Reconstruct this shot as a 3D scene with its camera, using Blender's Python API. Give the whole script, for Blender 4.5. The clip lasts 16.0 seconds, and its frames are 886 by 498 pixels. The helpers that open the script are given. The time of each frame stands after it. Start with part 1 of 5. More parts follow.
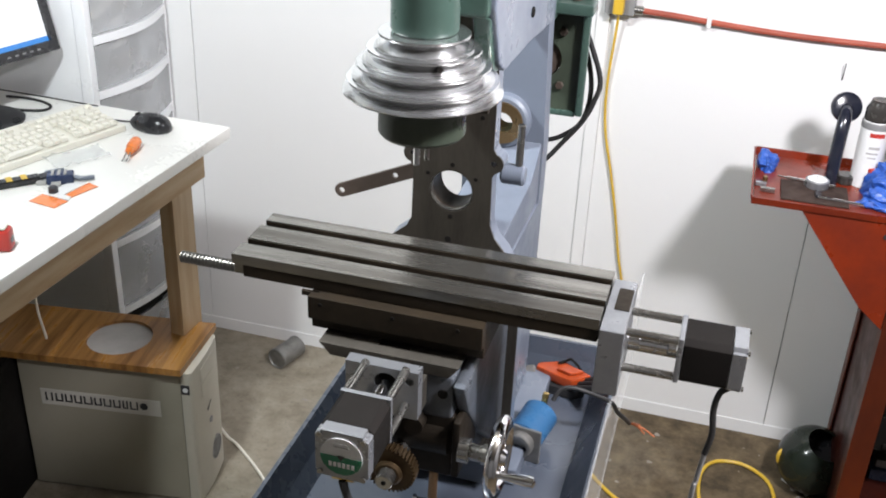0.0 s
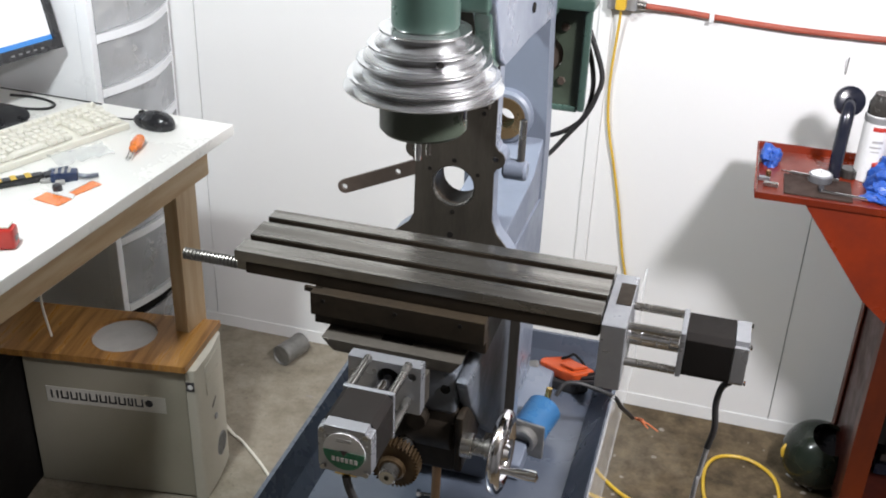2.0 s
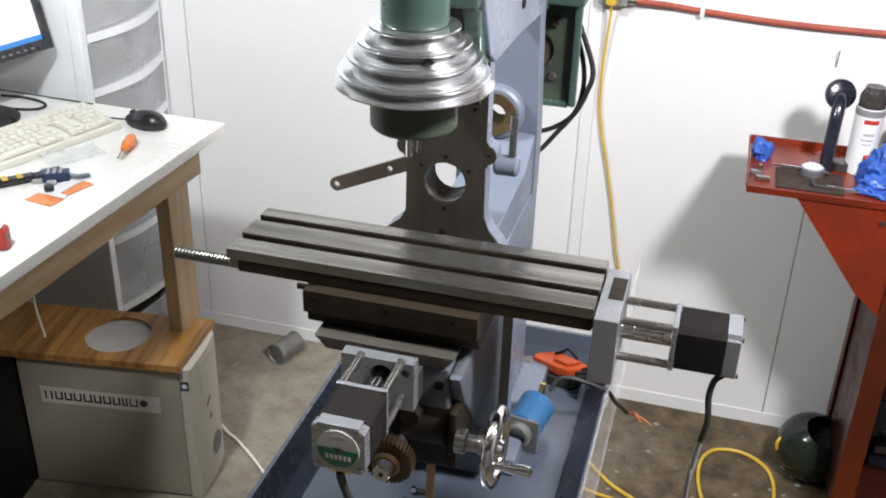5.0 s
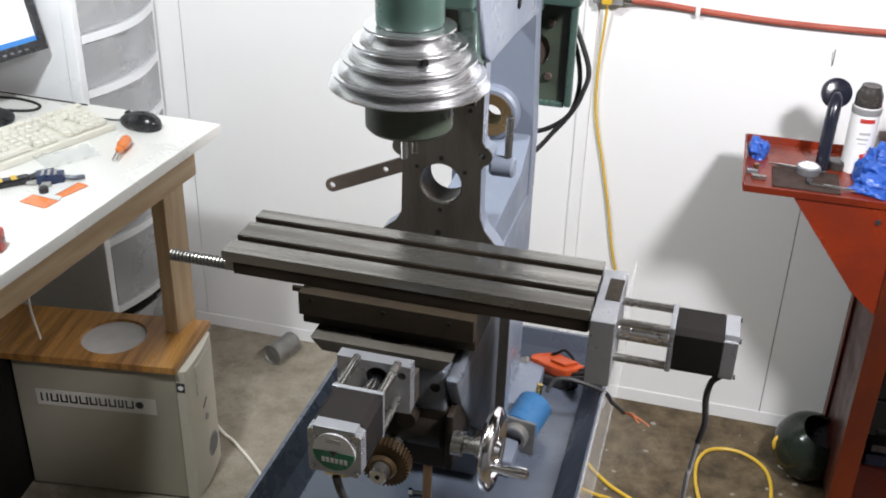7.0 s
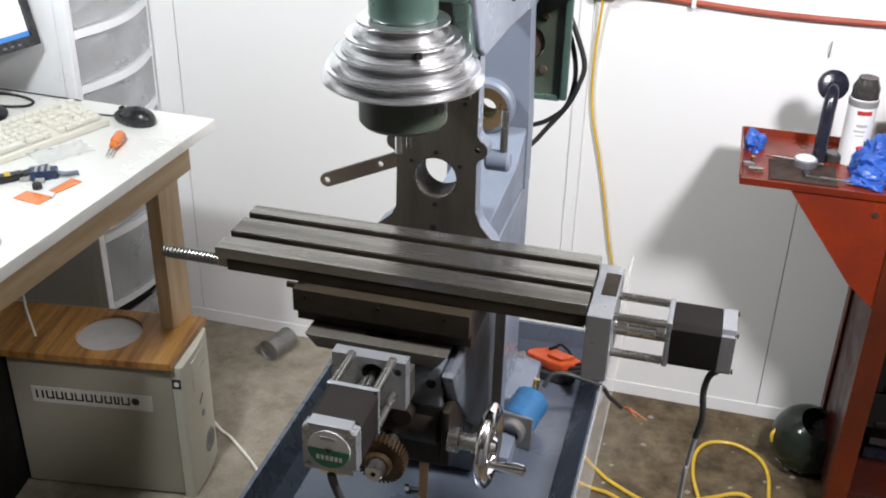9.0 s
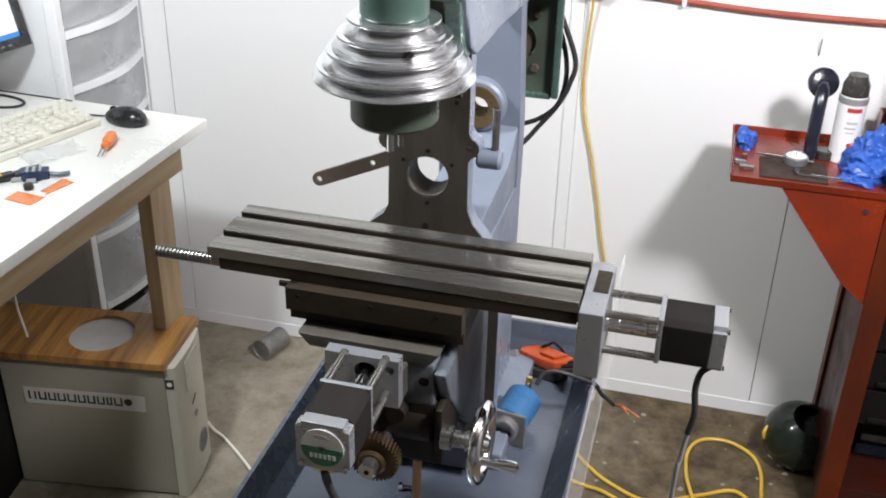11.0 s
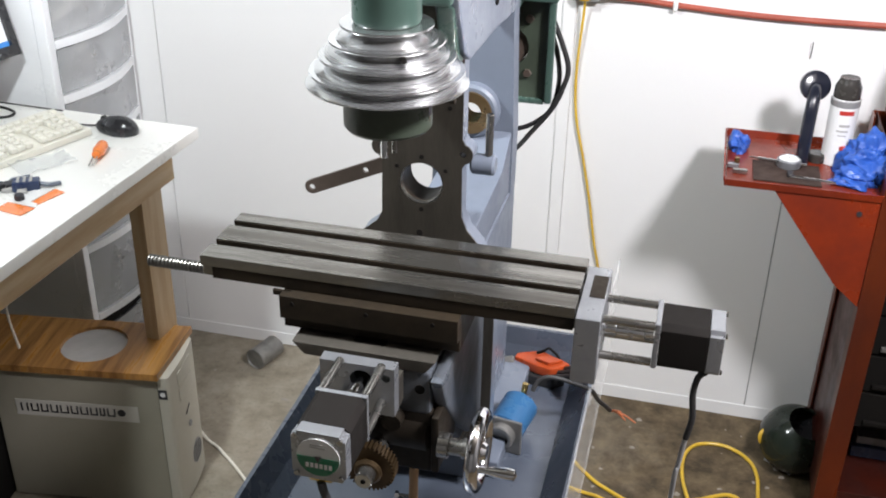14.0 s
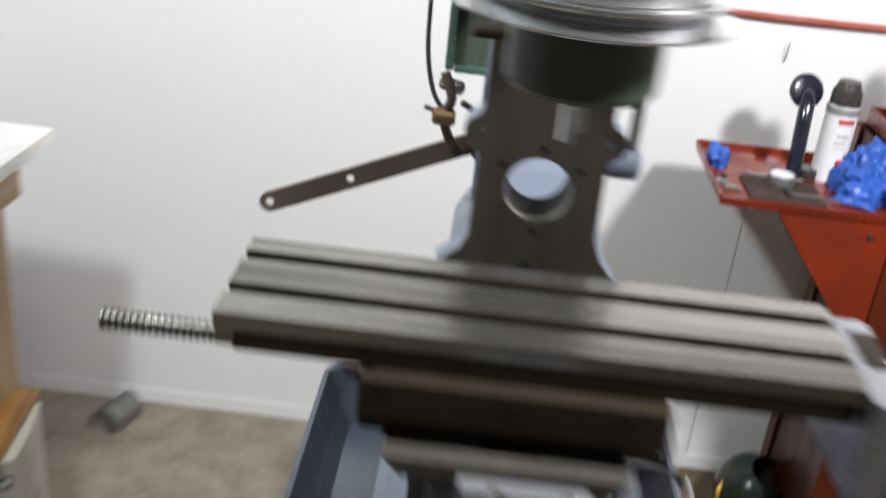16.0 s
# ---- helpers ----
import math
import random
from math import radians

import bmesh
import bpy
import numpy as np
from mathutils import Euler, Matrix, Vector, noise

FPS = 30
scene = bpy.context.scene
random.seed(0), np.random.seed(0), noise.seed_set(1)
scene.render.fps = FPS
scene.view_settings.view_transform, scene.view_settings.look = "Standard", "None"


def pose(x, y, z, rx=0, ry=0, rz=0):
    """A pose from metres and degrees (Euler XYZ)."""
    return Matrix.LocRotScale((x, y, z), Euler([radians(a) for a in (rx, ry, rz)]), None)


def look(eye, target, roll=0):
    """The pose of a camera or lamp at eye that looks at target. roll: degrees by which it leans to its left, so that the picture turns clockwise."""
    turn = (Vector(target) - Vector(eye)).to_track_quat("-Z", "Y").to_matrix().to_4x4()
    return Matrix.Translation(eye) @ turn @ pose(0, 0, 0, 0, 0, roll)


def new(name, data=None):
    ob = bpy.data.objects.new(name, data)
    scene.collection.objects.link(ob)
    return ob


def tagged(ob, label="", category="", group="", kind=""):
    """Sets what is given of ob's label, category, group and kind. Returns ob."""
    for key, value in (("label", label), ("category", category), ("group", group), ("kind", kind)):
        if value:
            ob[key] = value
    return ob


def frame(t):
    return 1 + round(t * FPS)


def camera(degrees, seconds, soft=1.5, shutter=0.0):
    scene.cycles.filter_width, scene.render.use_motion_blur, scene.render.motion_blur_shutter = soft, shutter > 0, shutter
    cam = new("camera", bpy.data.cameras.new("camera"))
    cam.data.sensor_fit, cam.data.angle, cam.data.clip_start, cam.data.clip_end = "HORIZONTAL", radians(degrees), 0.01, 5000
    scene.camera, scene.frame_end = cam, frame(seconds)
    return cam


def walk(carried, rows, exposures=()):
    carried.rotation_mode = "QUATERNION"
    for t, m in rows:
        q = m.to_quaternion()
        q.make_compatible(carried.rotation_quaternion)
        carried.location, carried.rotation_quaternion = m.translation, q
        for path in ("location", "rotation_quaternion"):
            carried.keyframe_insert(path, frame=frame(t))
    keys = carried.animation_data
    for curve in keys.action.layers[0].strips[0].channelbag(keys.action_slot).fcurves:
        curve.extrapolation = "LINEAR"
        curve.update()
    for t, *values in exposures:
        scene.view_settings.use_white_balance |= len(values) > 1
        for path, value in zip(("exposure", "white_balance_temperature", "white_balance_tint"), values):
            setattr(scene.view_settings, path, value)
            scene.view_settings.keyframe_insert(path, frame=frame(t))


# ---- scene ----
cam = camera(46.0, 16.0, 1.9, 0.7)
PATH = [
    (0, (0.04, 0.028, 1.873), (-0.429, 1.736, 0.945), 2.5),
    (0.5, (0.043, 0.023, 1.873), (-0.437, 1.727, 0.942), 2.2),
    (1, (0.042, 0.022, 1.874), (-0.433, 1.726, 0.941), 2.4),
    (1.5, (0.043, 0.025, 1.873), (-0.432, 1.727, 0.936), 2.2),
    (2, (0.044, 0.026, 1.873), (-0.433, 1.729, 0.939), 2.1),
    (2.5, (0.044, 0.028, 1.874), (-0.435, 1.729, 0.937), 2.0),
    (3, (0.044, 0.028, 1.873), (-0.432, 1.728, 0.934), 2.0),
    (3.5, (0.045, 0.026, 1.872), (-0.425, 1.729, 0.934), 2.0),
    (4, (0.047, 0.024, 1.872), (-0.421, 1.727, 0.934), 1.9),
    (6.5, (0.047, 0.03, 1.874), (-0.416, 1.734, 0.935), 1.5),
    (7, (0.046, 0.031, 1.873), (-0.413, 1.736, 0.933), 1.6),
    (7.5, (0.045, 0.035, 1.872), (-0.415, 1.737, 0.929), 1.6),
    (8, (0.044, 0.04, 1.871), (-0.414, 1.741, 0.923), 1.5),
    (8.5, (0.045, 0.04, 1.871), (-0.403, 1.744, 0.924), 1.6),
    (9, (0.046, 0.04, 1.87), (-0.406, 1.741, 0.92), 1.4),
    (11.5, (0.048, 0.037, 1.87), (-0.387, 1.742, 0.92), 1.3),
    (12, (0.051, 0.037, 1.87), (-0.387, 1.742, 0.921), 1.1),
    (12.5, (0.051, 0.041, 1.869), (-0.387, 1.742, 0.913), 1.0),
    (13, (0.052, 0.04, 1.869), (-0.387, 1.747, 0.924), 0.9),
    (13.5, (0.05, 0.04, 1.869), (-0.387, 1.748, 0.923), 0.9),
    (14, (0.043, 0.043, 1.866), (-0.383, 1.757, 0.927), 1.0),
    (14.5, (-0.001, 0.063, 1.847), (-0.373, 1.791, 0.911), 1.1),
    (15, (-0.045, 0.077, 1.817), (-0.331, 1.822, 0.882), 1.3),
    (15.5, (-0.144, 0.159, 1.752), (-0.355, 1.943, 0.873), 2.1),
    (15.8, (-0.217, 0.266, 1.695), (-0.392, 2.040, 0.788), 3.6),
    (16, (-0.327, 0.412, 1.640), (-0.370, 2.212, 0.770), 6.2),
]
walk(cam, [(t, look(eye, target, roll)) for t, eye, target, roll in PATH], [(0, 0.0), (15.0, -0.02), (16, -0.12)])

# ---- light ----
world = bpy.data.worlds.new("room_world")
scene.world = world
world.use_nodes = True
world.node_tree.nodes["Background"].inputs[0].default_value = (0.9, 0.95, 1.0, 1)
world.node_tree.nodes["Background"].inputs[1].default_value = 0.0


def ceiling_bulb(name, place, watts, radius, colour):
    """A bare frosted bulb hung under the ceiling: it lights the upper walls as well as the floor."""
    data = bpy.data.lights.new(name, "POINT")
    data.shadow_soft_size, data.energy, data.color = radius, watts, colour
    ob = new(name, data)
    ob.matrix_world = pose(*place)
    return ob


ceiling_bulb("lamp_right", (0.80, 0.87, 2.36), 220, 0.12, (0.965, 0.948, 1.0))
ceiling_bulb("lamp_left", (-1.05, 0.95, 2.36), 113, 0.08, (0.89, 0.955, 1.0))

# ---- materials ----


def material(name, colour, second=None, rough=0.5, metal=0.0, scale=6.0, fine=90.0, bump=0.1, streak=(1, 1, 1), mix=1.0,
             rough_var=0.15, coat=0.0, transmission=0.0, alpha=1.0):
    """Two scales of noise between two colours, uneven gloss and a fine relief, at real-world size."""
    m = bpy.data.materials.new(name)
    m.use_nodes = True
    nt = m.node_tree
    n, l = nt.nodes, nt.links
    b = n["Principled BSDF"]
    second = second or tuple(c * 0.78 for c in colour)
    co = n.new("ShaderNodeTexCoord")
    mp = n.new("ShaderNodeMapping")
    mp.inputs["Scale"].default_value = streak
    l.new(co.outputs["Object"], mp.inputs["Vector"])
    big, small = n.new("ShaderNodeTexNoise"), n.new("ShaderNodeTexNoise")
    big.inputs["Scale"].default_value, small.inputs["Scale"].default_value = scale, fine
    big.inputs["Detail"].default_value, small.inputs["Detail"].default_value = 5, 3
    l.new(mp.outputs[0], big.inputs["Vector"])
    l.new(mp.outputs[0], small.inputs["Vector"])
    ramp = n.new("ShaderNodeMapRange")
    ramp.inputs[1].default_value, ramp.inputs[2].default_value = 0.35, 0.68
    l.new(big.outputs[0], ramp.inputs[0])
    grain = n.new("ShaderNodeMath")
    grain.operation, grain.use_clamp = "MULTIPLY_ADD", True
    grain.inputs[1].default_value = 0.5
    l.new(small.outputs[0], grain.inputs[0])
    half = n.new("ShaderNodeMath")
    half.operation = "MULTIPLY_ADD"
    half.inputs[1].default_value, half.inputs[2].default_value = 0.8, -0.22
    l.new(ramp.outputs[0], half.inputs[0])
    l.new(half.outputs[0], grain.inputs[2])
    fac = n.new("ShaderNodeMath")
    fac.operation = "MULTIPLY"
    fac.inputs[1].default_value = mix
    l.new(grain.outputs[0], fac.inputs[0])
    c = n.new("ShaderNodeMix")
    c.data_type = "RGBA"
    c.inputs[6].default_value, c.inputs[7].default_value = (*colour, 1), (*second, 1)
    l.new(fac.outputs[0], c.inputs[0])
    l.new(c.outputs[2], b.inputs["Base Color"])
    r = n.new("ShaderNodeMapRange")
    r.inputs[3].default_value, r.inputs[4].default_value = max(0.02, rough - rough_var), min(1, rough + rough_var)
    l.new(grain.outputs[0], r.inputs[0])
    l.new(r.outputs[0], b.inputs["Roughness"])
    b.inputs["Metallic"].default_value = metal
    b.inputs["Coat Weight"].default_value = coat
    b.inputs["Transmission Weight"].default_value = transmission
    b.inputs["Alpha"].default_value = alpha
    if bump:
        bp = n.new("ShaderNodeBump")
        bp.inputs["Strength"].default_value, bp.inputs["Distance"].default_value = bump, 0.002
        l.new(small.outputs[0], bp.inputs["Height"])
        l.new(bp.outputs[0], b.inputs["Normal"])
    return m


M = dict(
    wall=material("wall_paint", (0.83, 0.83, 0.82), (0.78, 0.78, 0.77), 0.55, scale=1.5, fine=160, bump=0.06, mix=0.5),
    # Surfaces out of view: dark tones chosen to cut bounced light
    ceiling=material("dark_unseen_ceiling", (0.12, 0.105, 0.085), None, 0.8, scale=2, bump=0.05, mix=0.4),
    dim=material("dark_unseen_wall", (0.12, 0.115, 0.11), None, 0.8, scale=2, bump=0.05, mix=0.4),
    splash=material("paint_splash", (0.30, 0.27, 0.23), None, 0.6, scale=40),
    groove=material("groove", (0.010, 0.009, 0.008), None, 0.9),
    deskwhite=material("white_melamine", (0.84, 0.83, 0.79), (0.80, 0.785, 0.74), 0.32, scale=3, bump=0.02, mix=0.5),
    pine=material("pine_lumber", (0.50, 0.37, 0.22), (0.38, 0.255, 0.13), 0.6, scale=7, fine=60, streak=(6, 0.6, 6), bump=0.15),
    pineup=material("pine_upright", (0.50, 0.37, 0.22), (0.36, 0.24, 0.125), 0.6, scale=7, fine=60, streak=(6, 6, 0.5), bump=0.15),
    oak=material("oak_laminate", (0.43, 0.215, 0.060), (0.125, 0.052, 0.013), 0.40, scale=4.2, fine=26, streak=(12, 0.7, 4), bump=0.08),
    beige=material("beige_case", (0.50, 0.475, 0.40), (0.43, 0.405, 0.335), 0.5, scale=4, fine=200, bump=0.05, mix=0.6),
    greysteel=material("painted_case_steel", (0.31, 0.29, 0.232), (0.225, 0.208, 0.16), 0.45, scale=3, fine=220, bump=0.03, mix=0.6),
    disc=material("grey_disc", (0.42, 0.41, 0.39), None, 0.6, scale=20, mix=0.5),
    black=material("black_plastic", (0.018, 0.018, 0.02), (0.03, 0.03, 0.032), 0.32, scale=20, bump=0.03),
    motorblack=material("matt_motor_black", (0.008, 0.007, 0.006), (0.013, 0.011, 0.010), 0.72, scale=20, bump=0.05),
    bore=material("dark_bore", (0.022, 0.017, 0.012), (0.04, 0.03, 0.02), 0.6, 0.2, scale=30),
    rubber=material("black_rubber", (0.02, 0.02, 0.021), (0.035, 0.034, 0.033), 0.55, scale=15),
    plum=material("glossy_black_pipe", (0.012, 0.014, 0.024), (0.02, 0.02, 0.03), 0.22, scale=14, bump=0.02),
    steel=material("machined_steel", (0.30, 0.287, 0.262), (0.135, 0.123, 0.104), 0.27, 0.9, scale=7, fine=110, streak=(0.35, 6, 1), bump=0.06),
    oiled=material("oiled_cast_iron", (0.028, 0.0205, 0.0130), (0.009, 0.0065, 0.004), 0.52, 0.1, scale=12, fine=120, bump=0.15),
    columnface=material("scraped_column_iron", (0.098, 0.087, 0.071), (0.038, 0.033, 0.026), 0.40, 0.55, scale=8, fine=120, streak=(3, 1, 0.5), bump=0.08),
    # Knee enamel: greasy, and darkened for the shade under the table
    kneegrey=material("greasy_shaded_grey_enamel", (0.088, 0.098, 0.112), (0.045, 0.048, 0.052), 0.42, scale=9, fine=70, bump=0.14),
    ground=material("ground_cast_iron", (0.105, 0.096, 0.082), (0.042, 0.037, 0.030), 0.42, 0.45, scale=10, fine=130, bump=0.08),
    lever=material("brown_flat_bar", (0.12, 0.092, 0.075), (0.08, 0.06, 0.048), 0.45, 0.4, scale=18, bump=0.1),
    alu=material("machined_aluminium", (0.36, 0.37, 0.39), (0.27, 0.28, 0.295), 0.36, 0.7, scale=20, fine=150, bump=0.06),
    turned=material("turned_aluminium", (0.74, 0.745, 0.75), (0.52, 0.52, 0.52), 0.25, 0.95, scale=9, fine=60, streak=(0.12, 0.12, 30), bump=0.02),
    chrome=material("chrome", (0.85, 0.85, 0.86), (0.78, 0.78, 0.8), 0.07, 1.0, scale=14, bump=0.0, rough_var=0.04),
    rod=material("steel_rod", (0.40, 0.39, 0.365), (0.28, 0.27, 0.25), 0.28, 0.95, scale=30, bump=0.03),
    bluegrey=material("blue_grey_enamel", (0.15, 0.173, 0.215), (0.115, 0.134, 0.168), 0.40, scale=7, fine=60, bump=0.12, coat=0.0, mix=0.7),
    pan=material("blue_grey_pan", (0.080, 0.094, 0.120), (0.048, 0.058, 0.078), 0.33, scale=6, fine=50, bump=0.1, mix=0.8),
    green=material("green_enamel", (0.055, 0.095, 0.078), (0.036, 0.066, 0.053), 0.34, scale=11, fine=90, bump=0.1, coat=0.15),
    darkgreen=material("dark_green_enamel", (0.055, 0.070, 0.050), (0.030, 0.038, 0.027), 0.38, scale=12, fine=90, bump=0.12),
    tankgreen=material("tank_green_enamel", (0.014, 0.02, 0.014), (0.008, 0.011, 0.008), 0.30, scale=9, fine=60, bump=0.1),
    threads=material("dull_thread_steel", (0.22, 0.21, 0.195), (0.12, 0.112, 0.10), 0.42, 0.8, scale=30, bump=0.03),
    bronze=material("bronze", (0.38, 0.25, 0.12), (0.22, 0.135, 0.06), 0.35, 0.9, scale=22, bump=0.1),
    brass=material("dull_gear_bronze", (0.095, 0.060, 0.028), (0.036, 0.023, 0.011), 0.45, 0.7, scale=30, bump=0.12),
    red=material("red_enamel", (0.215, 0.024, 0.006), (0.125, 0.013, 0.004), 0.38, scale=7, fine=70, bump=0.1, coat=0.1),
    # Two darker copies of the red enamel, with the cart's shade in the colour
    postred=material("shaded_red_enamel", (0.125, 0.020, 0.004), (0.050, 0.007, 0.002), 0.42, scale=6, fine=70, streak=(1, 1, 0.3), bump=0.1),
    oxblood=material("deep_shaded_red_enamel", (0.060, 0.009, 0.004), (0.026, 0.005, 0.003), 0.45, scale=9, fine=70, bump=0.12),
    darkmat=material("dark_rubber_mat", (0.055, 0.035, 0.028), (0.035, 0.024, 0.02), 0.7, scale=30, bump=0.2),
    glove=material("blue_nitrile", (0.03, 0.11, 0.46), (0.02, 0.075, 0.34), 0.42, scale=30, fine=120, bump=0.2),
    white=material("white_label", (0.78, 0.78, 0.77), (0.70, 0.70, 0.70), 0.4, scale=20, mix=0.5),
    sticker=material("aged_sticker", (0.50, 0.485, 0.44), (0.42, 0.405, 0.36), 0.45, scale=12, mix=0.6),
    redprint=material("red_print", (0.52, 0.04, 0.03), None, 0.4, scale=30),
    grey=material("grey_plastic", (0.26, 0.26, 0.26), None, 0.5, scale=30),
    greenprint=material("green_print", (0.02, 0.20, 0.10), None, 0.4, scale=30),
    darkprint=material("dark_print", (0.03, 0.03, 0.035), None, 0.5, scale=30),
    yellow=material("yellow_jacket", (0.70, 0.46, 0.045), (0.58, 0.36, 0.03), 0.42, scale=12, bump=0.04),
    hose=material("red_rubber_hose", (0.40, 0.085, 0.05), (0.30, 0.06, 0.035), 0.5, scale=12, bump=0.06),
    orange=material("orange_plastic", (0.42, 0.062, 0.012), (0.30, 0.042, 0.008), 0.4, scale=20, bump=0.03),
    amber=material("amber_acetate", (0.85, 0.24, 0.05), (0.8, 0.18, 0.03), 0.25, scale=20, coat=0.3),
    bluepaint=material("blue_can_paint", (0.038, 0.135, 0.28), (0.026, 0.095, 0.21), 0.32, scale=15),
    keys=material("cream_keys", (0.82, 0.79, 0.70), (0.77, 0.735, 0.64), 0.5, scale=20, mix=0.6),
    tubwhite=material("white_polypropylene", (0.80, 0.81, 0.82), (0.74, 0.75, 0.77), 0.4, scale=5, mix=0.5),
    tubclear=material("cloudy_polypropylene", (0.66, 0.67, 0.68), (0.55, 0.56, 0.57), 0.35, scale=8, mix=0.7, alpha=0.36),
    wood=material("wooden_dowel", (0.45, 0.27, 0.13), (0.33, 0.18, 0.08), 0.55, scale=30, streak=(4, 4, 1)),
    galv=material("galvanised_can", (0.26, 0.255, 0.24), (0.17, 0.165, 0.155), 0.5, 0.6, scale=25, bump=0.1),
    copper=material("bare_copper", (0.55, 0.16, 0.06), None, 0.4, 0.3, scale=30),
    gold=material("yellow_brass", (0.62, 0.45, 0.16), (0.5, 0.34, 0.1), 0.28, 0.9, scale=25),
    clear=material("clear_acrylic", (0.80, 0.82, 0.82), None, 0.15, scale=8, mix=0.3, alpha=0.22),
    navy=material("navy_plastic", (0.030, 0.050, 0.115), (0.02, 0.03, 0.07), 0.35, scale=25),
    cap=material("smoked_cap", (0.035, 0.032, 0.03), (0.05, 0.045, 0.04), 0.25, scale=20),
)


def glowing(name, colour, strength):
    m = bpy.data.materials.new(name)
    m.use_nodes = True
    b = m.node_tree.nodes["Principled BSDF"]
    b.inputs["Base Color"].default_value = (0.02, 0.02, 0.02, 1)
    b.inputs["Emission Color"].default_value = (*colour, 1)
    b.inputs["Emission Strength"].default_value = strength
    b.inputs["Roughness"].default_value = 0.3
    return m


def node(nt, kind, **values):
    n = nt.nodes.new(kind)
    for k, v in values.items():
        n.inputs[k.replace("_", " ")].default_value = v
    return n


def blend(nt, fac, a, b):
    """Mixes two colours, each a socket or three numbers, by a socket."""
    c = nt.nodes.new("ShaderNodeMix")
    c.data_type = "RGBA"
    nt.links.new(fac, c.inputs[0])
    for k, v in ((6, a), (7, b)):
        if isinstance(v, tuple):
            c.inputs[k].default_value = (*v, 1)
        else:
            nt.links.new(v, c.inputs[k])
    return c.outputs[2]


def spread(nt, socket, lo, hi):
    r = nt.nodes.new("ShaderNodeMapRange")
    r.inputs[1].default_value, r.inputs[2].default_value = lo, hi
    nt.links.new(socket, r.inputs[0])
    return r.outputs[0]


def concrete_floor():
    """Grey concrete with blotches, pits and pale scuffs; browner on the cart's side and painted dimmer there for weaker
    light.
    """
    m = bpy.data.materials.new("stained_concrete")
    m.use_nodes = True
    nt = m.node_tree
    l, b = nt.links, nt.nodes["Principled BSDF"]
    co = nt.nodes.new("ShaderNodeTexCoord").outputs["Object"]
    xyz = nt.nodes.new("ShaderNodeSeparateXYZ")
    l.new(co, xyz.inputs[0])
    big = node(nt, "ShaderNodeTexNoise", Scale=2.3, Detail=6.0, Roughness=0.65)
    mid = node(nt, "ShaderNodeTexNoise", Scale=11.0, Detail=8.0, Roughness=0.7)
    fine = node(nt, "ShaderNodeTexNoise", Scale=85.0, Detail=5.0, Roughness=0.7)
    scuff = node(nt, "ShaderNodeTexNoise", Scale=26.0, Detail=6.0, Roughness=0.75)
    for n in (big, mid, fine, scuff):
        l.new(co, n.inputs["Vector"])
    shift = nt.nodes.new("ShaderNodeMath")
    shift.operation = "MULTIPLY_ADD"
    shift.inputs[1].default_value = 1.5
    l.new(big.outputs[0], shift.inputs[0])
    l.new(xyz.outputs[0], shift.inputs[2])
    # Left-to-right falloff of the light, put into the floor colour
    dim_side = spread(nt, shift.outputs[0], -0.05, 0.75)
    lit_tone = blend(nt, spread(nt, mid.outputs[0], 0.36, 0.66), (0.315, 0.280, 0.218), (0.185, 0.156, 0.112))
    dim_tone = blend(nt, spread(nt, mid.outputs[0], 0.38, 0.62), (0.150, 0.109, 0.059), (0.048, 0.033, 0.016))
    c = blend(nt, dim_side, lit_tone, dim_tone)
    c = blend(nt, spread(nt, fine.outputs[0], 0.56, 0.90), c, (0.040, 0.032, 0.022))
    c = blend(nt, spread(nt, scuff.outputs[0], 0.66, 0.76), c, (0.36, 0.33, 0.28))
    l.new(c, b.inputs["Base Color"])
    r = nt.nodes.new("ShaderNodeMapRange")
    r.inputs[3].default_value, r.inputs[4].default_value = 0.62, 0.92
    l.new(mid.outputs[0], r.inputs[0])
    l.new(r.outputs[0], b.inputs["Roughness"])
    bp = nt.nodes.new("ShaderNodeBump")
    bp.inputs["Strength"].default_value, bp.inputs["Distance"].default_value = 0.35, 0.003
    l.new(fine.outputs[0], bp.inputs["Height"])
    l.new(bp.outputs[0], b.inputs["Normal"])
    return m


def oddments():
    """Small stored goods: each piece takes a shade of its own between dark, brown and pale."""
    m = bpy.data.materials.new("stored_oddments")
    m.use_nodes = True
    nt = m.node_tree
    ramp = nt.nodes.new("ShaderNodeValToRGB")
    ramp.color_ramp.interpolation = "CONSTANT"
    el = ramp.color_ramp.elements
    el[0].color, el[1].position, el[1].color = (0.05, 0.055, 0.065, 1), 0.3, (0.42, 0.40, 0.37, 1)
    for p, c in ((0.5, (0.16, 0.12, 0.09, 1)), (0.65, (0.10, 0.10, 0.11, 1)), (0.82, (0.60, 0.57, 0.50, 1))):
        el.new(p).color = c
    nt.links.new(nt.nodes.new("ShaderNodeNewGeometry").outputs["Random Per Island"], ramp.inputs[0])
    b = nt.nodes["Principled BSDF"]
    nt.links.new(ramp.outputs[0], b.inputs["Base Color"])
    b.inputs["Roughness"].default_value = 0.55
    return m


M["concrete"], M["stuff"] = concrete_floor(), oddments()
for key, spec in (("motorblack", 0.12), ("groove", 0.1), ("bore", 0.15), ("rubber", 0.3), ("oiled", 0.22), ("darkmat", 0.15)):
    M[key].node_tree.nodes["Principled BSDF"].inputs["Specular IOR Level"].default_value = spec
M["screen"] = glowing("lit_screen_white", (0.95, 0.97, 1.0), 1.1)
M["screenblue"] = glowing("lit_screen_blue", (0.05, 0.32, 0.9), 0.9)
M["screennavy"] = glowing("lit_screen_navy", (0.03, 0.05, 0.30), 0.7)
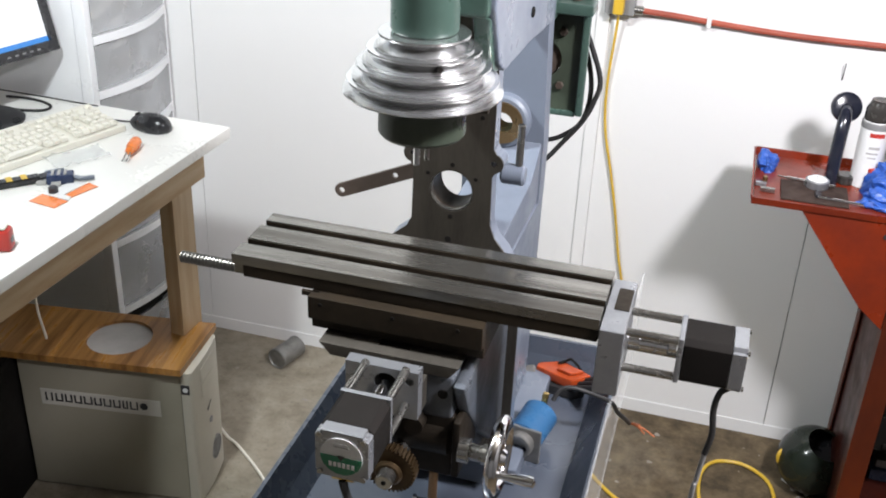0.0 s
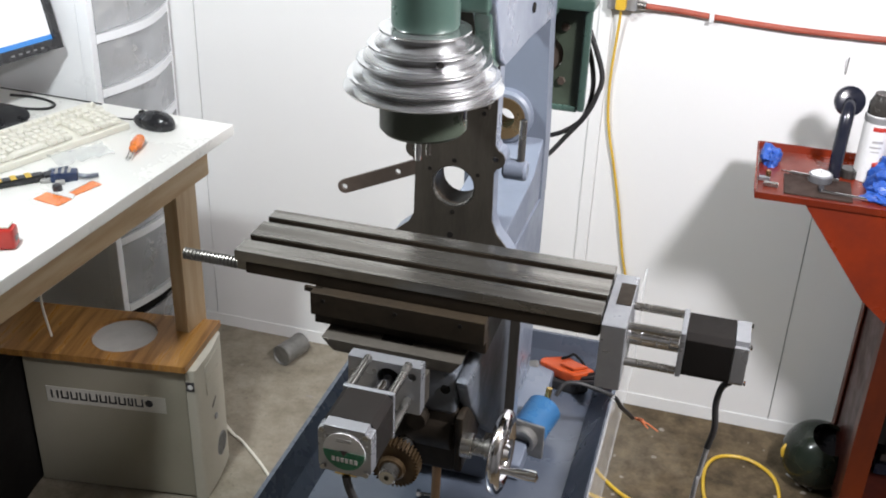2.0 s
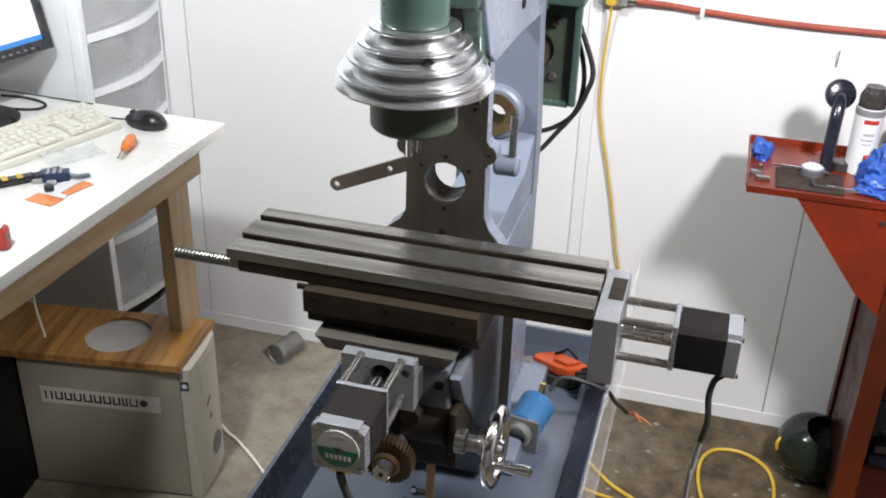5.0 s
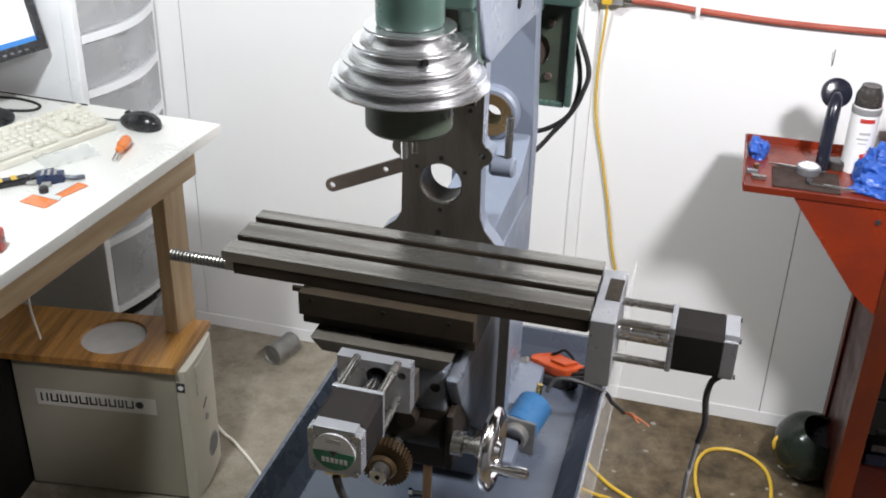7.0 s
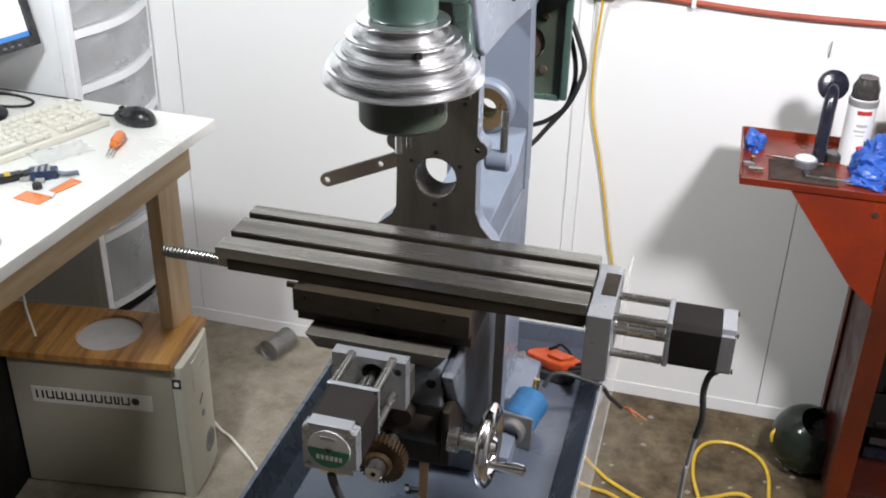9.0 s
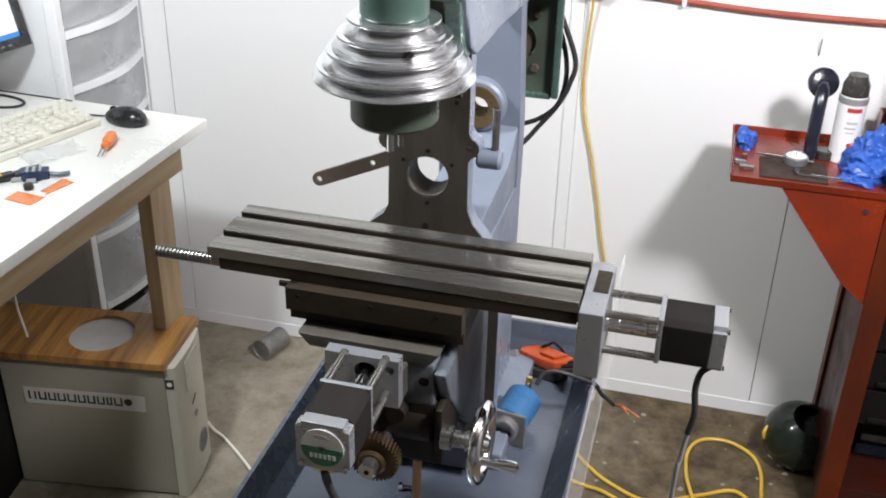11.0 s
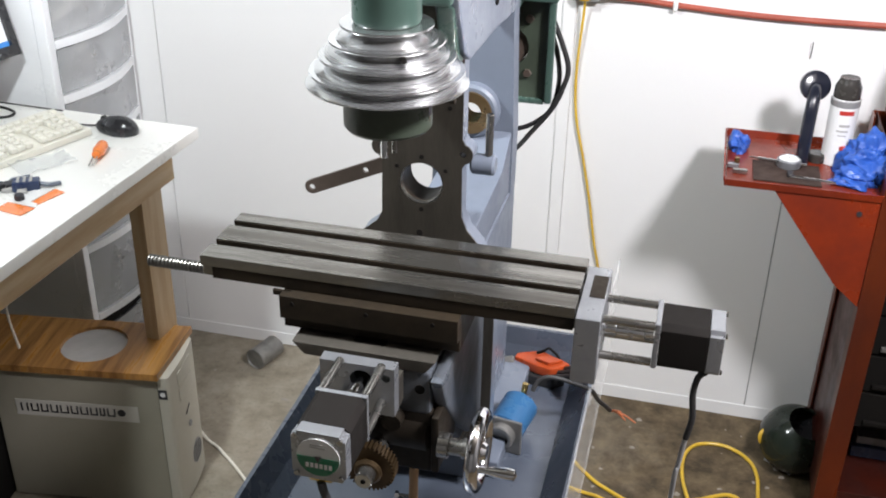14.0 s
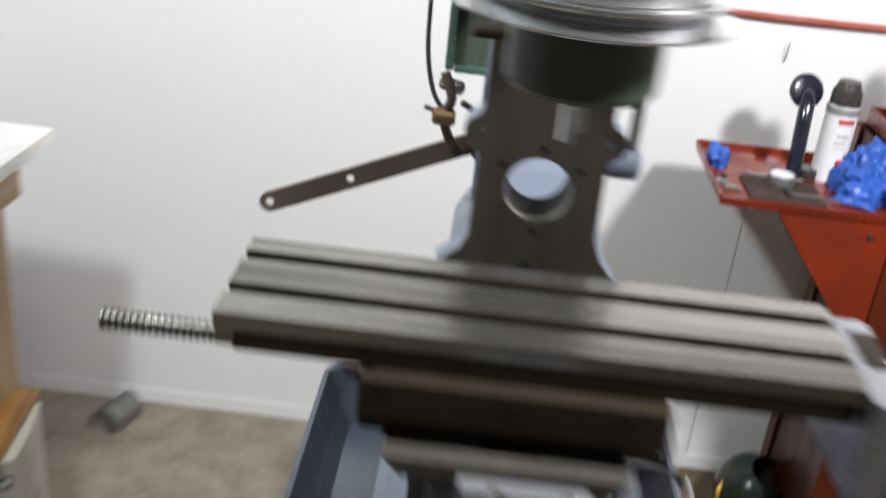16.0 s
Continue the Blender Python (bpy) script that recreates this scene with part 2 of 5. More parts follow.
M["screencyan"] = glowing("lit_screen_cyan", (0.35, 0.75, 0.85), 0.8)

# ---- building tools ----
ROOT = {}


def thing(name, place, label, category, group=""):
    """An Empty at the base of a thing; its parts are meshes under it."""
    ob = new(name)
    ob.empty_display_size = 0.05
    m = place if isinstance(place, Matrix) else Matrix.Translation(place)
    ob.matrix_world = m
    ROOT[ob.name] = m
    return tagged(ob, label, category, group)


def part(name, bm, mat, parent=None, label="", local=False, smooth=True):
    """Links a bmesh as one mesh object. World coordinates, unless local."""
    top = parent
    while top is not None and top.parent is not None:
        top = top.parent
    if top is not None and not local:
        bm.transform(ROOT[top.name].inverted())
    if smooth:
        for f in bm.faces:
            f.smooth = True
        for e in bm.edges:
            if len(e.link_faces) == 2 and e.calc_face_angle(0) > 0.6:
                e.smooth = False
    me = bpy.data.meshes.new(name)
    bm.to_mesh(me)
    bm.free()
    for one in (mat if isinstance(mat, (list, tuple)) else [mat]):
        me.materials.append(M[one] if isinstance(one, str) else one)
    ob = new(name, me)
    ob.parent = parent
    if smooth:
        even = ob.modifiers.new("even_shading", "WEIGHTED_NORMAL")
        even.keep_sharp = True
    if label:
        ob["label"] = label
    return ob


def structure(name, bm, mat, label):
    return tagged(part(name, bm, mat), label, "", "", "structure")


def solo(name, bm, mat, label, category, group=""):
    """A thing of one mesh, with its origin at its base."""
    lo = Vector((min(v.co.x for v in bm.verts), min(v.co.y for v in bm.verts), min(v.co.z for v in bm.verts)))
    hi = Vector((max(v.co.x for v in bm.verts), max(v.co.y for v in bm.verts), max(v.co.z for v in bm.verts)))
    base = Vector(((lo.x + hi.x) / 2, (lo.y + hi.y) / 2, lo.z))
    bm.transform(Matrix.Translation(-base))
    ob = part(name, bm, mat)
    ob.location = base
    return tagged(ob, label, category, group)


def box(x0, x1, y0, y1, z0, z1, bevel=0.0, bm=None, seg=2):
    bm = bm or bmesh.new()
    one = bmesh.new()
    bmesh.ops.create_cube(one, size=1)
    one.transform(Matrix.Translation(((x0 + x1) / 2, (y0 + y1) / 2, (z0 + z1) / 2)) @ Matrix.Diagonal((abs(x1 - x0), abs(y1 - y0), abs(z1 - z0), 1)))
    if bevel:
        bmesh.ops.bevel(one, geom=one.edges[:], offset=bevel, segments=seg, affect="EDGES", profile=0.5)
    return join(bm, one)


def join(bm, other):
    me = bpy.data.meshes.new("tmp")
    other.to_mesh(me)
    other.free()
    bm.from_mesh(me)
    bpy.data.meshes.remove(me)
    return bm


def axes(p0, p1):
    a, b = Vector(p0), Vector(p1)
    return Matrix.Translation(a) @ (b - a).to_track_quat("Z", "Y").to_matrix().to_4x4(), (b - a).length


def lathe(profile, m=None, seg=32, bm=None):
    """Turns (radius, height) pairs round z, then places by m. Closed where the radius is 0."""
    bm = bm or bmesh.new()
    one = bmesh.new()
    rings = []
    for r, z in profile:
        if r < 1e-6:
            rings.append([one.verts.new((0, 0, z))])
        else:
            rings.append([one.verts.new((r * math.cos(2 * math.pi * i / seg), r * math.sin(2 * math.pi * i / seg), z)) for i in range(seg)])
    for a, b in zip(rings, rings[1:]):
        for i in range(seg):
            j = (i + 1) % seg
            if len(a) == 1 and len(b) == 1:
                continue
            if len(a) == 1:
                one.faces.new((a[0], b[i], b[j]))
            elif len(b) == 1:
                one.faces.new((a[i], a[j], b[0]))
            else:
                one.faces.new((a[i], a[j], b[j], b[i]))
    bmesh.ops.recalc_face_normals(one, faces=one.faces[:])
    if m is not None:
        one.transform(m)
    return join(bm, one)


def rod(p0, p1, r, seg=20, bevel=0.0, bm=None, r1=None):
    m, h = axes(p0, p1)
    r1 = r if r1 is None else r1
    b = min(bevel, r * 0.6, h * 0.4)
    prof = [(0, 0), (r - b, 0), (r, b), (r1, h - b), (r1 - b, h), (0, h)] if b else [(0, 0), (r, 0), (r1, h), (0, h)]
    return lathe(prof, m, seg, bm)


def prism(points, axis, a0, a1, bevel=0.0, bm=None):
    """A polygon, given in the two axes other than axis (in x, y, z order), drawn out from a0 to a1."""
    bm = bm or bmesh.new()
    one = bmesh.new()

    def at(u, v, a):
        return {"x": (a, u, v), "y": (u, a, v), "z": (u, v, a)}[axis]
    lo, hi = [one.verts.new(at(u, v, a0)) for u, v in points], [one.verts.new(at(u, v, a1)) for u, v in points]
    one.faces.new(lo)
    one.faces.new(hi[::-1])
    n = len(points)
    for i in range(n):
        one.faces.new((lo[i], lo[(i + 1) % n], hi[(i + 1) % n], hi[i]))
    bmesh.ops.recalc_face_normals(one, faces=one.faces[:])
    if bevel:
        bmesh.ops.bevel(one, geom=one.edges[:], offset=bevel, segments=2, affect="EDGES", profile=0.5)
    return join(bm, one)


def plate_with_holes(outline, holes, axis, a0, a1, bm=None):
    """A flat plate with round or other holes through it: outline and holes are loops of (u, v)."""
    bm = bm or bmesh.new()
    one = bmesh.new()

    def at(u, v, a):
        return {"x": (a, u, v), "y": (u, a, v), "z": (u, v, a)}[axis]
    edges = []
    for loop in [outline] + holes:
        vs = [one.verts.new(at(u, v, a0)) for u, v in loop]
        edges += [one.edges.new((vs[i], vs[(i + 1) % len(vs)])) for i in range(len(vs))]
    bmesh.ops.triangle_fill(one, use_beauty=True, use_dissolve=False, edges=edges)
    ext = bmesh.ops.extrude_face_region(one, geom=one.faces[:])
    d = Vector(at(0, 0, a1 - a0))
    bmesh.ops.translate(one, vec=d, verts=[g for g in ext["geom"] if isinstance(g, bmesh.types.BMVert)])
    bmesh.ops.recalc_face_normals(one, faces=one.faces[:])
    return join(bm, one)


def ring(u, v, r, n=28, start=0.0):
    return [(u + r * math.cos(start + 2 * math.pi * i / n), v + r * math.sin(start + 2 * math.pi * i / n)) for i in range(n)]


def smooth_line(points, steps=8):
    pts = [Vector(p) for p in points]
    if len(pts) < 3:
        return pts
    pts = [2 * pts[0] - pts[1]] + pts + [2 * pts[-1] - pts[-2]]
    out = []
    for i in range(1, len(pts) - 2):
        p0, p1, p2, p3 = pts[i - 1:i + 3]
        for k in range(steps):
            t = k / steps
            out.append(0.5 * (2 * p1 + (p2 - p0) * t + (2 * p0 - 5 * p1 + 4 * p2 - p3) * t * t + (3 * p1 - p0 - 3 * p2 + p3) * t ** 3))
    return out + [pts[-2]]


def tube(points, r, seg=10, steps=8, bm=None, ends=True):
    bm = bm or bmesh.new()
    line = smooth_line(points, steps)
    rings, up = [], Vector((0.13, 0.31, 0.94))
    for i, p in enumerate(line):
        d = (line[min(i + 1, len(line) - 1)] - line[max(i - 1, 0)]).normalized()
        s = d.cross(up)
        s = s.normalized() if s.length > 1e-4 else d.orthogonal().normalized()
        up = s.cross(d).normalized()
        rings.append([bm.verts.new(p + r * (math.cos(2 * math.pi * k / seg) * s + math.sin(2 * math.pi * k / seg) * up)) for k in range(seg)])
    for a, b in zip(rings, rings[1:]):
        for k in range(seg):
            bm.faces.new((a[k], a[(k + 1) % seg], b[(k + 1) % seg], b[k]))
    if ends:
        bm.faces.new(rings[0][::-1])
        bm.faces.new(rings[-1])
    bmesh.ops.recalc_face_normals(bm, faces=bm.faces[:])
    return bm

# ---- room ----
WALL = 2.675
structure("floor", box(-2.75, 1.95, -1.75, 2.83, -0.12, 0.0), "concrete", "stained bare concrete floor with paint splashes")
wn = bmesh.new()
for x0, x1, z0, z1 in ((-2.6, -1.4682, 0, 2.45), (-1.4652, -0.306, 0, 2.45), (-0.272, 1.8, 0.76, 2.45), (-0.272, 0.3045, 0, 0.76), (0.3070, 1.8, 0, 0.76)):
    box(x0, x1, WALL, WALL + 0.012, z0, z1, 0.0, wn)
structure("wall_north", wn, "wall", "white painted sheet panelling with open vertical joints")
structure("wall_north_backing", box(-2.75, 1.95, WALL + 0.0125, WALL + 0.15, 0.0, 2.45), "groove", "dark gap behind the wall sheets")
structure("trim", box(-0.3055, -0.2725, WALL - 0.008, WALL + 0.011, 0.0, 2.45, 0.002), "wall", "white painted batten over a wall joint")
# Unseen walls and ceiling, darkened to limit the fill in the room
structure("wall_west", box(-2.75, -2.6, -1.75, 2.674, 0.0, 2.45), "dim", "unseen wall, kept dark to hold down bounce light")
structure("wall_east", box(1.8, 1.95, -1.75, 2.674, 0.0, 2.45), "dim", "unseen wall, kept dark to hold down bounce light")
structure("wall_south", box(-2.599, 1.799, -1.75, -1.6, 0.0, 2.45), "dim", "unseen wall, kept dark to hold down bounce light")
structure("ceiling", box(-2.75, 1.95, -1.75, 2.83, 2.451, 2.55), "ceiling", "unseen ceiling, kept dark to hold down bounce light")
structure("baseboard", box(-2.59, 1.79, WALL - 0.0035, WALL - 0.0005, 0.0, 0.042, 0.001), "wall", "low white painted skirting strip")
random.seed(4)
sp = bmesh.new()
for i in range(90):
    x, y = random.uniform(-1.3, 0.5), random.uniform(1.7, 2.6)
    r = random.choice((0.003, 0.004, 0.006, 0.009))
    n = 7
    bm_v = [sp.verts.new((x + r * random.uniform(0.5, 1.4) * math.cos(6.283 * k / n), y + r * random.uniform(0.4, 1.2) * math.sin(6.283 * k / n), 0.0012)) for k in range(n)]
    sp.faces.new(bm_v)
tagged(part("paint_splashes", sp, "splash"), "pale paint splashes on the concrete floor", "paint splash", "", "stuff")

# ---- desk ----
DZ = 0.923
desk = thing("desk", (-1.75, 1.5, 0), "home-made desk with white top on pine two-by-four frame", "desk")
part("desktop", box(-2.45, -1.118, 0.75, 2.213, DZ - 0.029, DZ, 0.003), "deskwhite", desk, "white melamine desktop")
part("apron", box(-1.19, -1.15, 0.80, 2.135, 0.814, DZ - 0.0292, 0.003), "pine", desk, "pine rail")
part("apron", box(-2.40, -1.191, 2.095, 2.135, 0.814, DZ - 0.0292, 0.003), "pine", desk, "pine rail")
part("apron", box(-2.40, -1.191, 0.80, 0.84, 0.814, DZ - 0.0292, 0.003), "pine", desk, "pine rail")
for x0, x1, y0, y1 in ((-1.2035, -1.165, 2.005, 2.094), (-2.40, -2.36, 2.005, 2.094), (-1.2035, -1.165, 0.841, 0.93), (-2.40, -2.36, 0.841, 0.93)):
    part("leg", box(x0, x1, y0, y1, 0.0, 0.8138, 0.003), "pineup", desk, "pine two-by-four leg")
desk.matrix_world = Matrix.Translation((-1.118, 2.213, 0)) @ pose(0, 0, 0, 0, 0, -2.4) @ Matrix.Translation((1.118, -2.213, 0)) @ desk.matrix_world

# monitor on the desk
mon = thing("monitor", pose(-1.684, 2.018, DZ, 0, 0, 75), "black flat computer monitor, switched on, on the desk", "monitor")
part("foot", lathe([(0, 0.0005), (0.098, 0.0005), (0.10, 0.006), (0.085, 0.014), (0.03, 0.024), (0, 0.024)], pose(0, 0, 0), 40), "black", mon, local=True)
part("neck", box(-0.03, 0.03, 0.036, 0.058, 0.0232, 0.20, 0.006), "black", mon, local=True)
W2, Z0, Z1 = 0.235, 0.126, 0.45
fr = plate_with_holes([(-W2, Z0), (W2, Z0), (W2, Z1), (-W2, Z1)], [[(-W2 + 0.018, Z0 + 0.026), (W2 - 0.018, Z0 + 0.026), (W2 - 0.018, Z1 - 0.018), (-W2 + 0.018, Z1 - 0.018)]], "y", -0.028, -0.008)
bez = part("bezel", fr, "black", mon, local=True)
shell = part("back_shell", box(-W2 + 0.003, W2 - 0.003, -0.0078, 0.03, Z0 + 0.003, Z1 - 0.003, 0.008), "black", mon, local=True)
scr = part("screen", box(-W2 + 0.018, W2 - 0.018, -0.016, -0.009, Z0 + 0.026, Z1 - 0.018), "screen", mon, "lit white screen", local=True)
part("taskbar", box(-W2 + 0.018, W2 - 0.018, -0.0175, -0.0162, Z0 + 0.026, Z0 + 0.038), "screenblue", scr, local=True)
part("window_title", box(-0.12, 0.10, -0.0175, -0.0162, Z1 - 0.19, Z1 - 0.175), "screennavy", scr, local=True)
part("window_pane", box(-0.12, 0.08, -0.0175, -0.0162, Z1 - 0.165, Z1 - 0.14), "screencyan", scr, local=True)
lean = Matrix.Translation((0, 0, Z0)) @ pose(0, 0, 0, -14) @ Matrix.Translation((0, 0, -Z0))
for i in range(5):
    part("button", box(0.08 + 0.022 * i, 0.09 + 0.022 * i, -0.0295, -0.0282, Z0 + 0.010, Z0 + 0.014), "grey", bez, local=True)
for panel in (bez, shell, scr):
    panel.matrix_basis = lean

# keyboard
kb = thing("keyboard", pose(-1.478, 1.905, DZ + 0.0005, 0, 0, 71), "cream computer keyboard with worn keys on the desk", "keyboard")
part("body", prism([(-0.075, 0.0), (0.085, 0.0), (0.085, 0.030), (-0.075, 0.016)], "x", -0.225, 0.225, 0.003), "keys", kb, local=True)
one = bmesh.new()
bmesh.ops.create_cube(one, size=1)
for v in one.verts:
    if v.co.z > 0:
        v.co.x *= 0.78
        v.co.y *= 0.78
bmesh.ops.bevel(one, geom=one.edges[:], offset=0.06, segments=1, affect="EDGES")
km = bpy.data.meshes.new("key")
one.to_mesh(km)
one.free()
km.materials.append(M["keys"])
for row in range(6):
    y = -0.058 + row * 0.0205 + (0.006 if row == 5 else 0)
    z = 0.0235 + (y + 0.075) * 0.0875
    x = -0.215
    while x < 0.205:
        w = 0.019
        if row == 0 and -0.11 < x < 0.0:
            w = 0.105
        if -0.215 <= x < -0.214 and row in (1, 2, 3):
            w = 0.030
        if not (0.07 < x < 0.083 or 0.135 < x < 0.145 or (row == 5 and int(x * 200) % 9 == 0)):
            k = new("key", km)
            k.parent = kb
            k.matrix_basis = pose(x + w / 2, y, z, 5) @ Matrix.Diagonal((w * 0.92, 0.018, 0.009, 1))
        x += w + 0.001

# mouse
ms = thing("computer_mouse", pose(-1.288, 2.128, DZ + 0.0005, 0, 0, 82), "black wired optical mouse on the white desk", "mouse")
mb = bmesh.new()
bmesh.ops.create_uvsphere(mb, u_segments=28, v_segments=16, radius=1)
for v in mb.verts:
    x, y, z = v.co
    v.co = Vector((x * 0.032 * (1 - 0.12 * y), y * 0.058, max(z, -0.35) * 0.030 * (1 - 0.25 * y) + 0.0105))
part("shell", mb, "black", ms, local=True)
part("wheel", rod((-0.004, 0.034, 0.0285), (0.004, 0.034, 0.0285), 0.008, 16), "rubber", ms, local=True)
part("cord", tube([(0, 0.055, 0.008), (0.003, 0.08, 0.003), (-0.01, 0.12, 0.003), (-0.045, 0.16, 0.003), (-0.06, 0.2, 0.003)], 0.0022), "black", ms, local=True)
# screwdriver
sd = thing("screwdriver", pose(-1.246, 1.970, DZ + 0.0135, 0, 0, -164), "small screwdriver with translucent orange handle on the desk", "screwdriver")
sm = pose(0, 0, 0, -90)
part("handle", lathe([(0, -0.055), (0.010, -0.054), (0.0135, -0.045), (0.0135, -0.01), (0.008, 0.0), (0.010, 0.012), (0.006, 0.018), (0, 0.018)], sm, 12), "amber", sd, "orange handle", local=True)
for sx in (-0.004, 0.004):
    part("leg", tube([(sx, 0.014, 0), (sx * 1.2, 0.055, -0.006)], 0.0018), "rod", sd, local=True)
# cutters and paper on the desk
cut = thing("utility_knife", pose(-1.345, 1.768, DZ + 0.001, 0, 0, 48), "black and yellow folding tool on the desk", "tool")
part("grip", box(-0.11, 0.0, -0.012, 0.012, 0, 0.016, 0.004), "black", cut, local=True)
for i in range(3):
    part("stripe", box(-0.098 + i * 0.03, -0.086 + i * 0.03, -0.0122, 0.0122, 0.0159, 0.0168), "yellow", cut, local=True)
part("jaw", prism([(0.0, -0.014), (0.04, -0.006), (0.055, 0.004), (0.03, 0.016), (0.0, 0.012)], "z", 0.0, 0.013, 0.002), "darkprint", cut, local=True)
part("jaw", prism([(0.01, 0.0165), (0.05, 0.022), (0.06, 0.030), (0.02, 0.032)], "z", 0.0, 0.010, 0.002), "bluegrey", cut, local=True)
card = thing("packaging_card", pose(-1.25, 1.72, DZ + 0.0006, 0, 0, 0), "orange and white cardboard packaging on the desk", "packaging")
part("card", prism([(-0.055, -0.045), (0.012, -0.056), (0.018, -0.018), (-0.05, -0.008)], "z", 0, 0.0015), "amber", card, "orange printed flap", local=True)
part("flap", prism([(-0.004, 0.004), (0.014, 0.0), (0.034, 0.068), (0.006, 0.076)], "z", 0, 0.0015), "amber", card, "orange printed flap", local=True)
part("insert", prism([(-0.052, -0.008), (0.020, -0.017), (0.013, 0.000), (-0.005, 0.003), (0.004, 0.074), (-0.028, 0.066)], "z", 0, 0.003), "white", card, local=True)
part("knob", lathe([(0, 0.0032), (0.010, 0.0032), (0.010, 0.014), (0.006, 0.017), (0, 0.017)], pose(-0.032, 0.006, 0), 16), "darkprint", card, local=True)
clip = thing("plastic_clip", pose(-1.300, 1.782, DZ + 0.0005, 0, 0, 30), "dark blue plastic clip with pale metal tabs on the desk", "clip")
part("body", box(-0.030, 0.026, -0.016, 0.016, 0.0, 0.022, 0.004), "navy", clip, local=True)
part("tab", box(-0.052, -0.031, -0.012, 0.010, 0.0, 0.008, 0.002), "disc", clip, "pale metal tab", local=True)
part("tab", box(-0.02, 0.0, -0.034, -0.0165, 0.002, 0.010, 0.002), "disc", clip, "pale metal tab", local=True)
for k in range(3):
    part("rib", box(-0.020 + 0.013 * k, -0.014 + 0.013 * k, -0.014, 0.014, 0.0222, 0.0245, 0.0008), "disc", clip, local=True)
part("arm", tube([(0.026, 0.0, 0.010), (0.045, -0.004, 0.008), (0.066, 0.004, 0.006)], 0.005, 8), "bluegrey", clip, local=True)
bag = bmesh.new()
random.seed(9)
bmesh.ops.create_grid(bag, x_segments=10, y_segments=8, size=0.5)
for v in bag.verts:
    v.co = Vector((v.co.x * 0.13, v.co.y * 0.075, 0.006 + random.uniform(-0.004, 0.006)))
bmesh.ops.solidify(bag, geom=bag.faces[:], thickness=0.0008)
bag.transform(pose(-1.345, 1.905, DZ + 0.0015, 0, 0, 58))
solo("plastic_bag", bag, "clear", "small crumpled clear plastic bag on the desk", "bag")
# tape measure at the desk edge
tm = thing("tape_measure", pose(-1.236, 1.476, DZ + 0.0005, 0, 0, 20), "red tape measure on the desk edge", "tape measure")
part("case", box(-0.035, 0.035, -0.018, 0.018, 0, 0.044, 0.008), "redprint", tm, local=True)
part("cap", box(-0.028, 0.028, -0.014, 0.014, 0.0442, 0.050, 0.003), "keys", tm, "cream top", local=True)
part("band", box(-0.0355, 0.0355, -0.012, 0.012, 0.012, 0.030, 0.004), "black", tm, local=True)
solo("monitor_cable", tube([(-1.74, 2.185, 0.9265), (-1.694, 2.192, 0.9265), (-1.655, 2.190, 0.9265), (-1.618, 2.180, 0.9265), (-1.592, 2.162, 0.9265), (-1.592, 2.135, 0.9265), (-1.625, 2.118, 0.9265), (-1.66, 2.112, 0.9265)], 0.0034), "rubber", "dark cable looped on the desk beside the monitor foot", "cable")
solo("keyboard_cable", tube([(-1.80, 2.226, 0.925), (-1.70, 2.223, 0.925), (-1.60, 2.219, 0.925), (-1.49, 2.214, 0.925)], 0.0019), "black", "thin black cable along the desk edge", "cable")

# ---- plastic drawer tower behind the desk ----
DX, DY0, DY1 = -1.540, 2.268, 2.655
tow = thing("drawer_tower", (-1.76, 2.47, 0), "white plastic drawer tower with cloudy drawers full of oddments", "drawer unit")
for k, (y0, y1) in enumerate(((DY0, DY0 + 0.022), (DY1 - 0.022, DY1))):
    part("side_panel", box(-1.97, DX - 0.0305, y0, y1, 0.02, 1.42, 0.003), "tubwhite", tow)
part("back_panel", box(-1.975, -1.9705, DY0, DY1, 0.02, 1.42), "tubwhite", tow)
part("top_panel", box(-1.975, DX, DY0 - 0.004, DY1 + 0.004, 1.4205, 1.45, 0.006), "tubwhite", tow)


def bowed(y0, y1, bow, z0, z1, thick):
    n = 14
    outer = [(DX + bow * math.sin(math.pi * i / n) + 0.004, y0 + (y1 - y0) * i / n) for i in range(n + 1)]
    inner = [(u - thick, v) for u, v in reversed(outer)]
    return prism(outer + inner, "z", z0, z1)


for y0, y1 in ((DY0 - 0.002, DY0 + 0.026), (DY1 - 0.008, DY1 + 0.002)):
    part("corner_post", box(DX - 0.030, DX + 0.004, y0, y1, 0.02, 1.42, 0.004), "tubwhite", tow, "rounded white corner post")
LIPS = (0.048, 0.270, 0.489, 0.636, 0.783, 0.930, 1.077, 1.224, 1.371)
